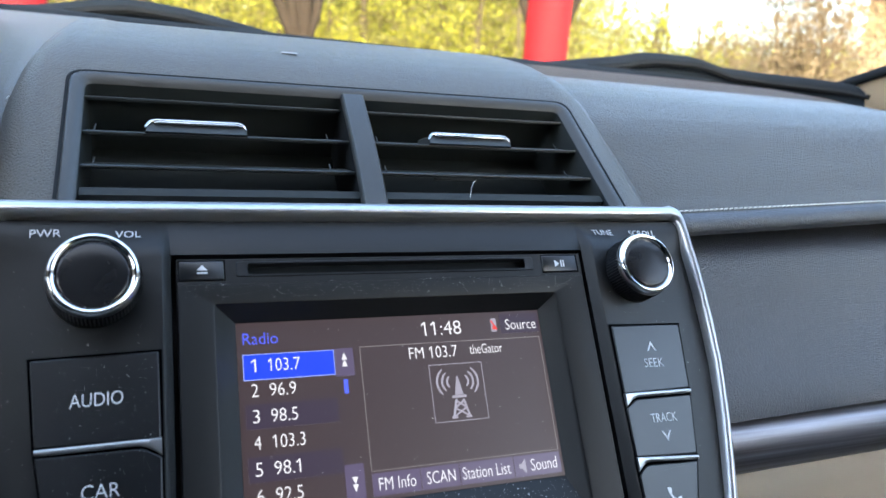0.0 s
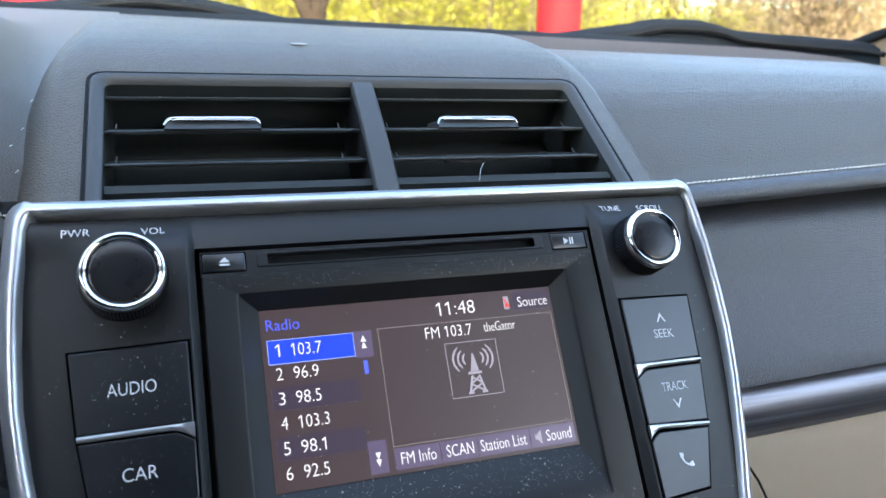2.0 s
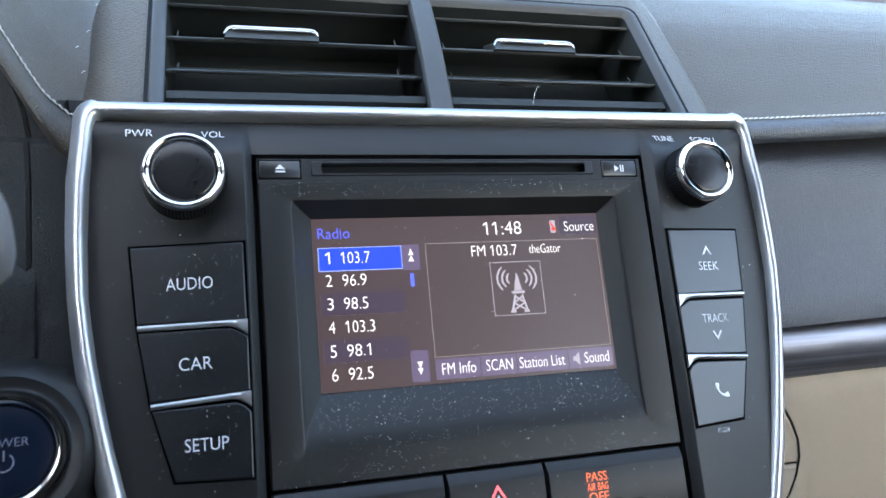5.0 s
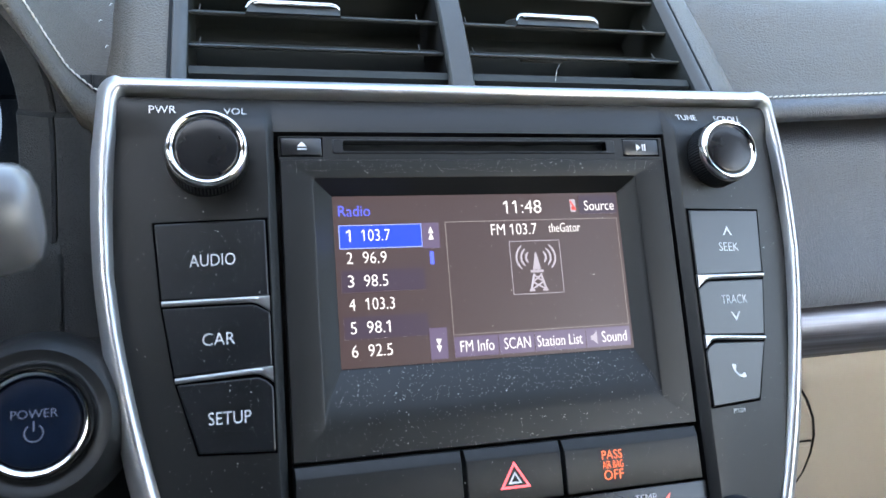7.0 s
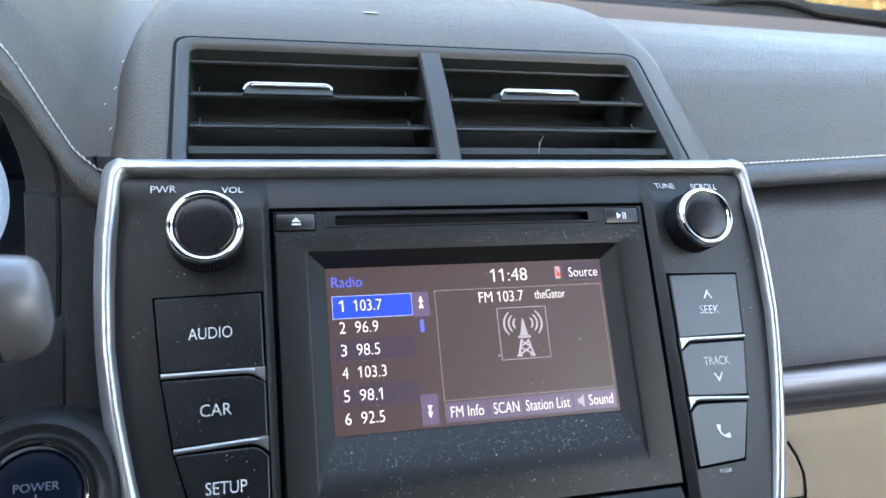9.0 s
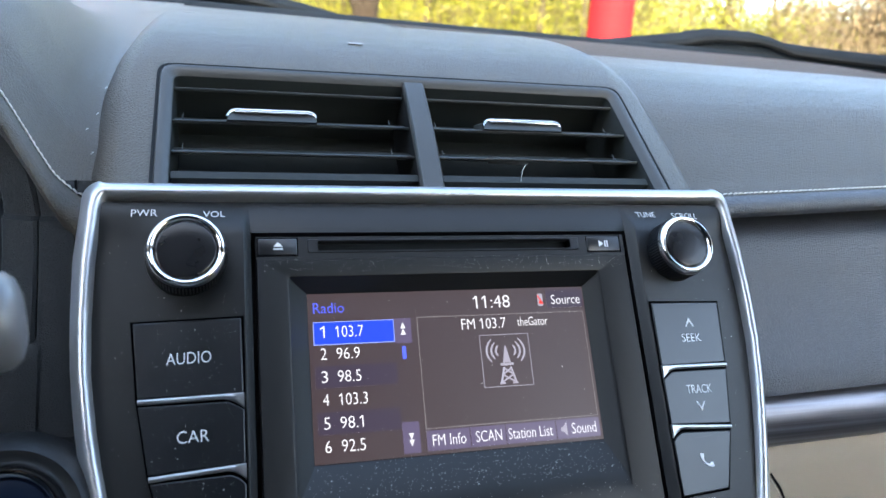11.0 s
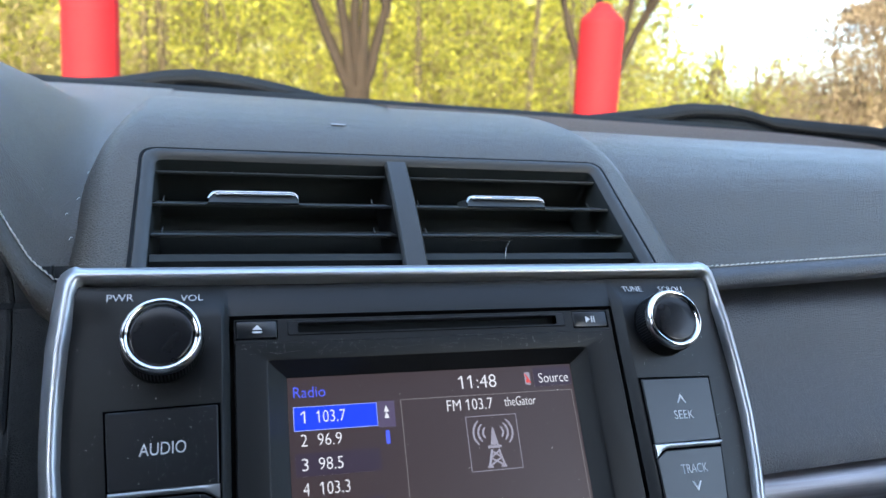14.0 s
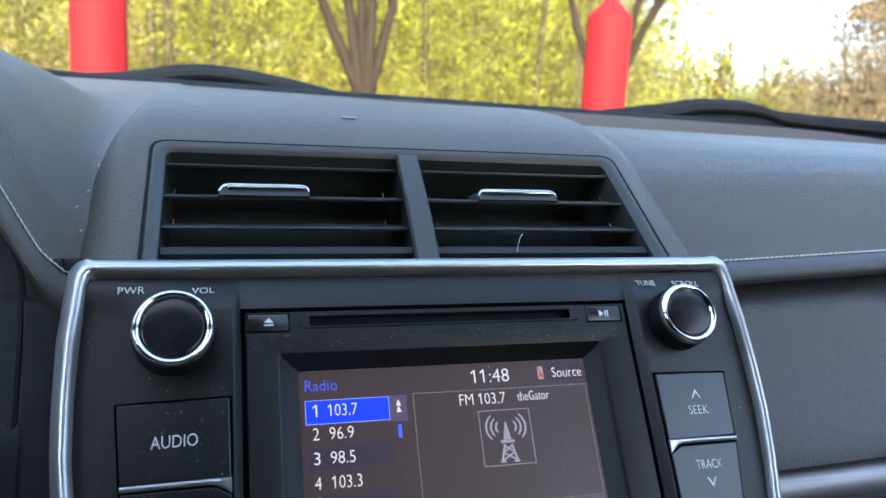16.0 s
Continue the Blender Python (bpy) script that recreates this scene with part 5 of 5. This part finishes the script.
ob = leaf_mesh("rusty_thicket", rust, 0.08, 70, 1.3, LEAFDRY)
tagged(ob, "far rusty brown thicket under a white sky", "bushes", kind="stuff")
tan = [polar(rng.uniform(39, 62), rng.uniform(30, 44), rng.uniform(0.2, 2.6)) for _ in range(200)]
ob = leaf_mesh("far_scrub", tan, 0.08, 80, 1.6, SCRUB)
tagged(ob, "far tan scrub and bare twigs", "bushes", kind="stuff")
bm, wisps = bmesh.new(), []
for az, h in ((33.6, 5.2), (35.2, 4.4), (36.6, 5.6), (39.5, 4.6), (41.3, 4.2)):
    x, y, _z = polar(az, 36, 0)
    for k in range(5):
        tube([(x, y, 0), (x + rng.uniform(-0.5, 0.5), y, h * 0.6), (x + rng.uniform(-1.1, 1.1), y, h * rng.uniform(0.8, 1.05))], [0.11, 0.075, 0.035], 5, bm)
    wisps += [(x + rng.gauss(0, 0.5), y + rng.gauss(0, 0.5), rng.uniform(1.2, h)) for _ in range(34)]
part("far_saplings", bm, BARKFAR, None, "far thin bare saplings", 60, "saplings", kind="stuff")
ob = leaf_mesh("sapling_leaves", wisps, 0.10, 26, 1.0, LEAF)
tagged(ob, "sparse fresh leaves of far saplings", "foliage", kind="stuff")

# brown-leaved tree beside the building
rng.seed(21)
oak = thing("tree", "small tree with brown dry leaves before a tan building", "tree", Matrix.Translation((7.22, 6.95, 0)), group="trees before the wood")
bm, tips = bmesh.new(), []
tube([(0, 0, -0.05), (0.02, 0, 0.8), (0, 0, 1.2)], [0.11, 0.09, 0.09], 10, bm)
for dx, dy in ((-0.3, 0.1), (0.3, 0), (0, -0.3), (0.1, 0.3), (-0.15, -0.2)):
    limb(bm, (0, 0, 0.7), (dx, dy, 0.7), 0.8, 0.04, 2, tips)
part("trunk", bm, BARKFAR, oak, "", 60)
leaf_mesh("crown", [(rng.gauss(0, 0.25), rng.gauss(0, 0.4), rng.uniform(0.5, 2.7)) for _ in range(150)], 0.028, 150, 0.6, LEAFDRY, oak)

house = thing("building", "single-storey tan building with an overhanging eave", "building", Matrix.Translation((10.75, 9.25, 0)))
part("wall", box(0, 12, -8, 0, 0, 2.95), TANWALL, house)
part("eave", box(-0.95, 12.9, -8.9, 0.95, 2.95, 3.13, 0.02), EAVE, house)
part("roof", rings([[(-1.0, -9, 3.13), (13, -9, 3.13), (13, 1, 3.13), (-1.0, 1, 3.13)], [(4, -4.5, 5.2), (8, -4.5, 5.2), (8, -3.5, 5.2), (4, -3.5, 5.2)]], True, True), ROOF, house, "", 20)

# ---- dust, lint and stains on the dash ----
def specks(name, count, area, size, parent_m, label, material=SPECK, seed=1, f=None):
    rng.seed(seed)
    v, fc = [], []
    for _ in range(count):
        x, y, z = area(rng)
        s = size * rng.uniform(0.35, 1.0) * (2.2 if rng.random() < 0.06 else 1)
        a = rng.uniform(0, math.pi)
        st = rng.uniform(0.5, 1.0)
        c, d = math.cos(a) * s, math.sin(a) * s
        k = len(v)
        v += [(x - c, y, z - d), (x + d * st, y, z - c * st), (x + c, y, z + d), (x - d * st, y, z + c * st), (x, y - s * 0.5, z)]
        fc += [(k, k + 1, k + 4), (k + 1, k + 2, k + 4), (k + 2, k + 3, k + 4), (k + 3, k, k + 4)]
    me = bpy.data.meshes.new(name)
    me.from_pydata(v, [], fc)
    me.materials.append(material)
    ob = new(name, me)
    ob.matrix_world = parent_m
    return tagged(ob, label, "dust", kind="stuff")


def on_sill(r):
    t = r.random() ** 0.8
    z = -0.0366 - 0.0149 * t
    return (r.uniform(-0.066, 0.066) * (1 + 0.1 * t), 0.0088 - 0.0074 * t - 0.0001, z)


def on_face(r):
    z = r.uniform(-0.071, -0.0545) if r.random() < 0.6 else r.uniform(0.044, 0.0505)
    return (r.uniform(-0.086, 0.086), -0.0001, z)


def on_keys(r):
    x = r.uniform(-0.130, -0.097)
    return (x, strip_y(x) - 0.0011, r.uniform(-0.062, 0.022))


def on_sides(r):
    z = r.uniform(-0.09, 0.058)
    x = r.choice((-1, 1)) * r.uniform(0.0965, -in_x(z) - 0.003)
    return (x, strip_y(x) - 0.0001, z)


specks("dust_on_screen_frame", 800, on_sill, 0.00018, STACK, "fine pale dust on the screen frame", seed=2)
specks("dust_on_faceplate", 900, on_face, 0.00016, STACK, "fine pale dust on the faceplate", seed=3)
specks("dust_on_keys", 420, on_keys, 0.00015, STACK, "fine pale dust on the keys", seed=4)
specks("dust_on_surround", 600, on_sides, 0.00014, STACK, "fine pale dust on the surround", seed=5)
specks("dust_on_switches", 150, lambda r: (r.uniform(-0.088, 0.086), -0.0027, r.uniform(-0.094, -0.078)), 0.00013, STACK, "fine pale dust on the switch row", seed=6)
specks("dust_on_screen", 120, lambda r: (r.uniform(-0.064, 0.064), SY - 0.0003, r.uniform(-0.035, 0.035)), 0.00013, STACK, "fine pale dust on the screen", seed=7)
lint = thing("lint", "short pale hairs caught by the dash", "lint", kind="stuff")
part("hair", tube([STACK @ Vector(p) for p in (vp(0.046, -0.04, 0.001), vp(0.0475, 0.03, 0.003), vp(0.051, 0.10, 0.003))], 0.00009, 4), SPECK, lint)
for x, y, z in ((-0.1590, 0.0925, 0.9760), (-0.1595, 0.1227, 0.9912), (-0.1630, 0.109, 0.985), (-0.1580, 0.150, 1.0020)):
    part("hair", tube([(x - 0.0006, y - 0.0012, z), (x, y, z + 0.0009), (x + 0.0004, y + 0.0012, z + 0.0006)], 0.0002, 4), SPECK, lint)
part("tiny_sticker", box(-0.0042, 0.0042, -0.0012, 0.0012, 0, 0.0003, 0.0001), PALE, lint).matrix_basis = Matrix.Translation((-0.0245, 0.1630, 1.0333)) @ pose(0, 0, 0, 16, 0, -4)
part("tiny_sticker", box(-0.0046, 0.0046, -0.0010, 0.0010, 0, 0.0003, 0.0001), PALE, lint).matrix_basis = Matrix.Translation((-0.118, 0.262, 1.0455)) @ pose(0, 0, 0, 4, 0, 6)
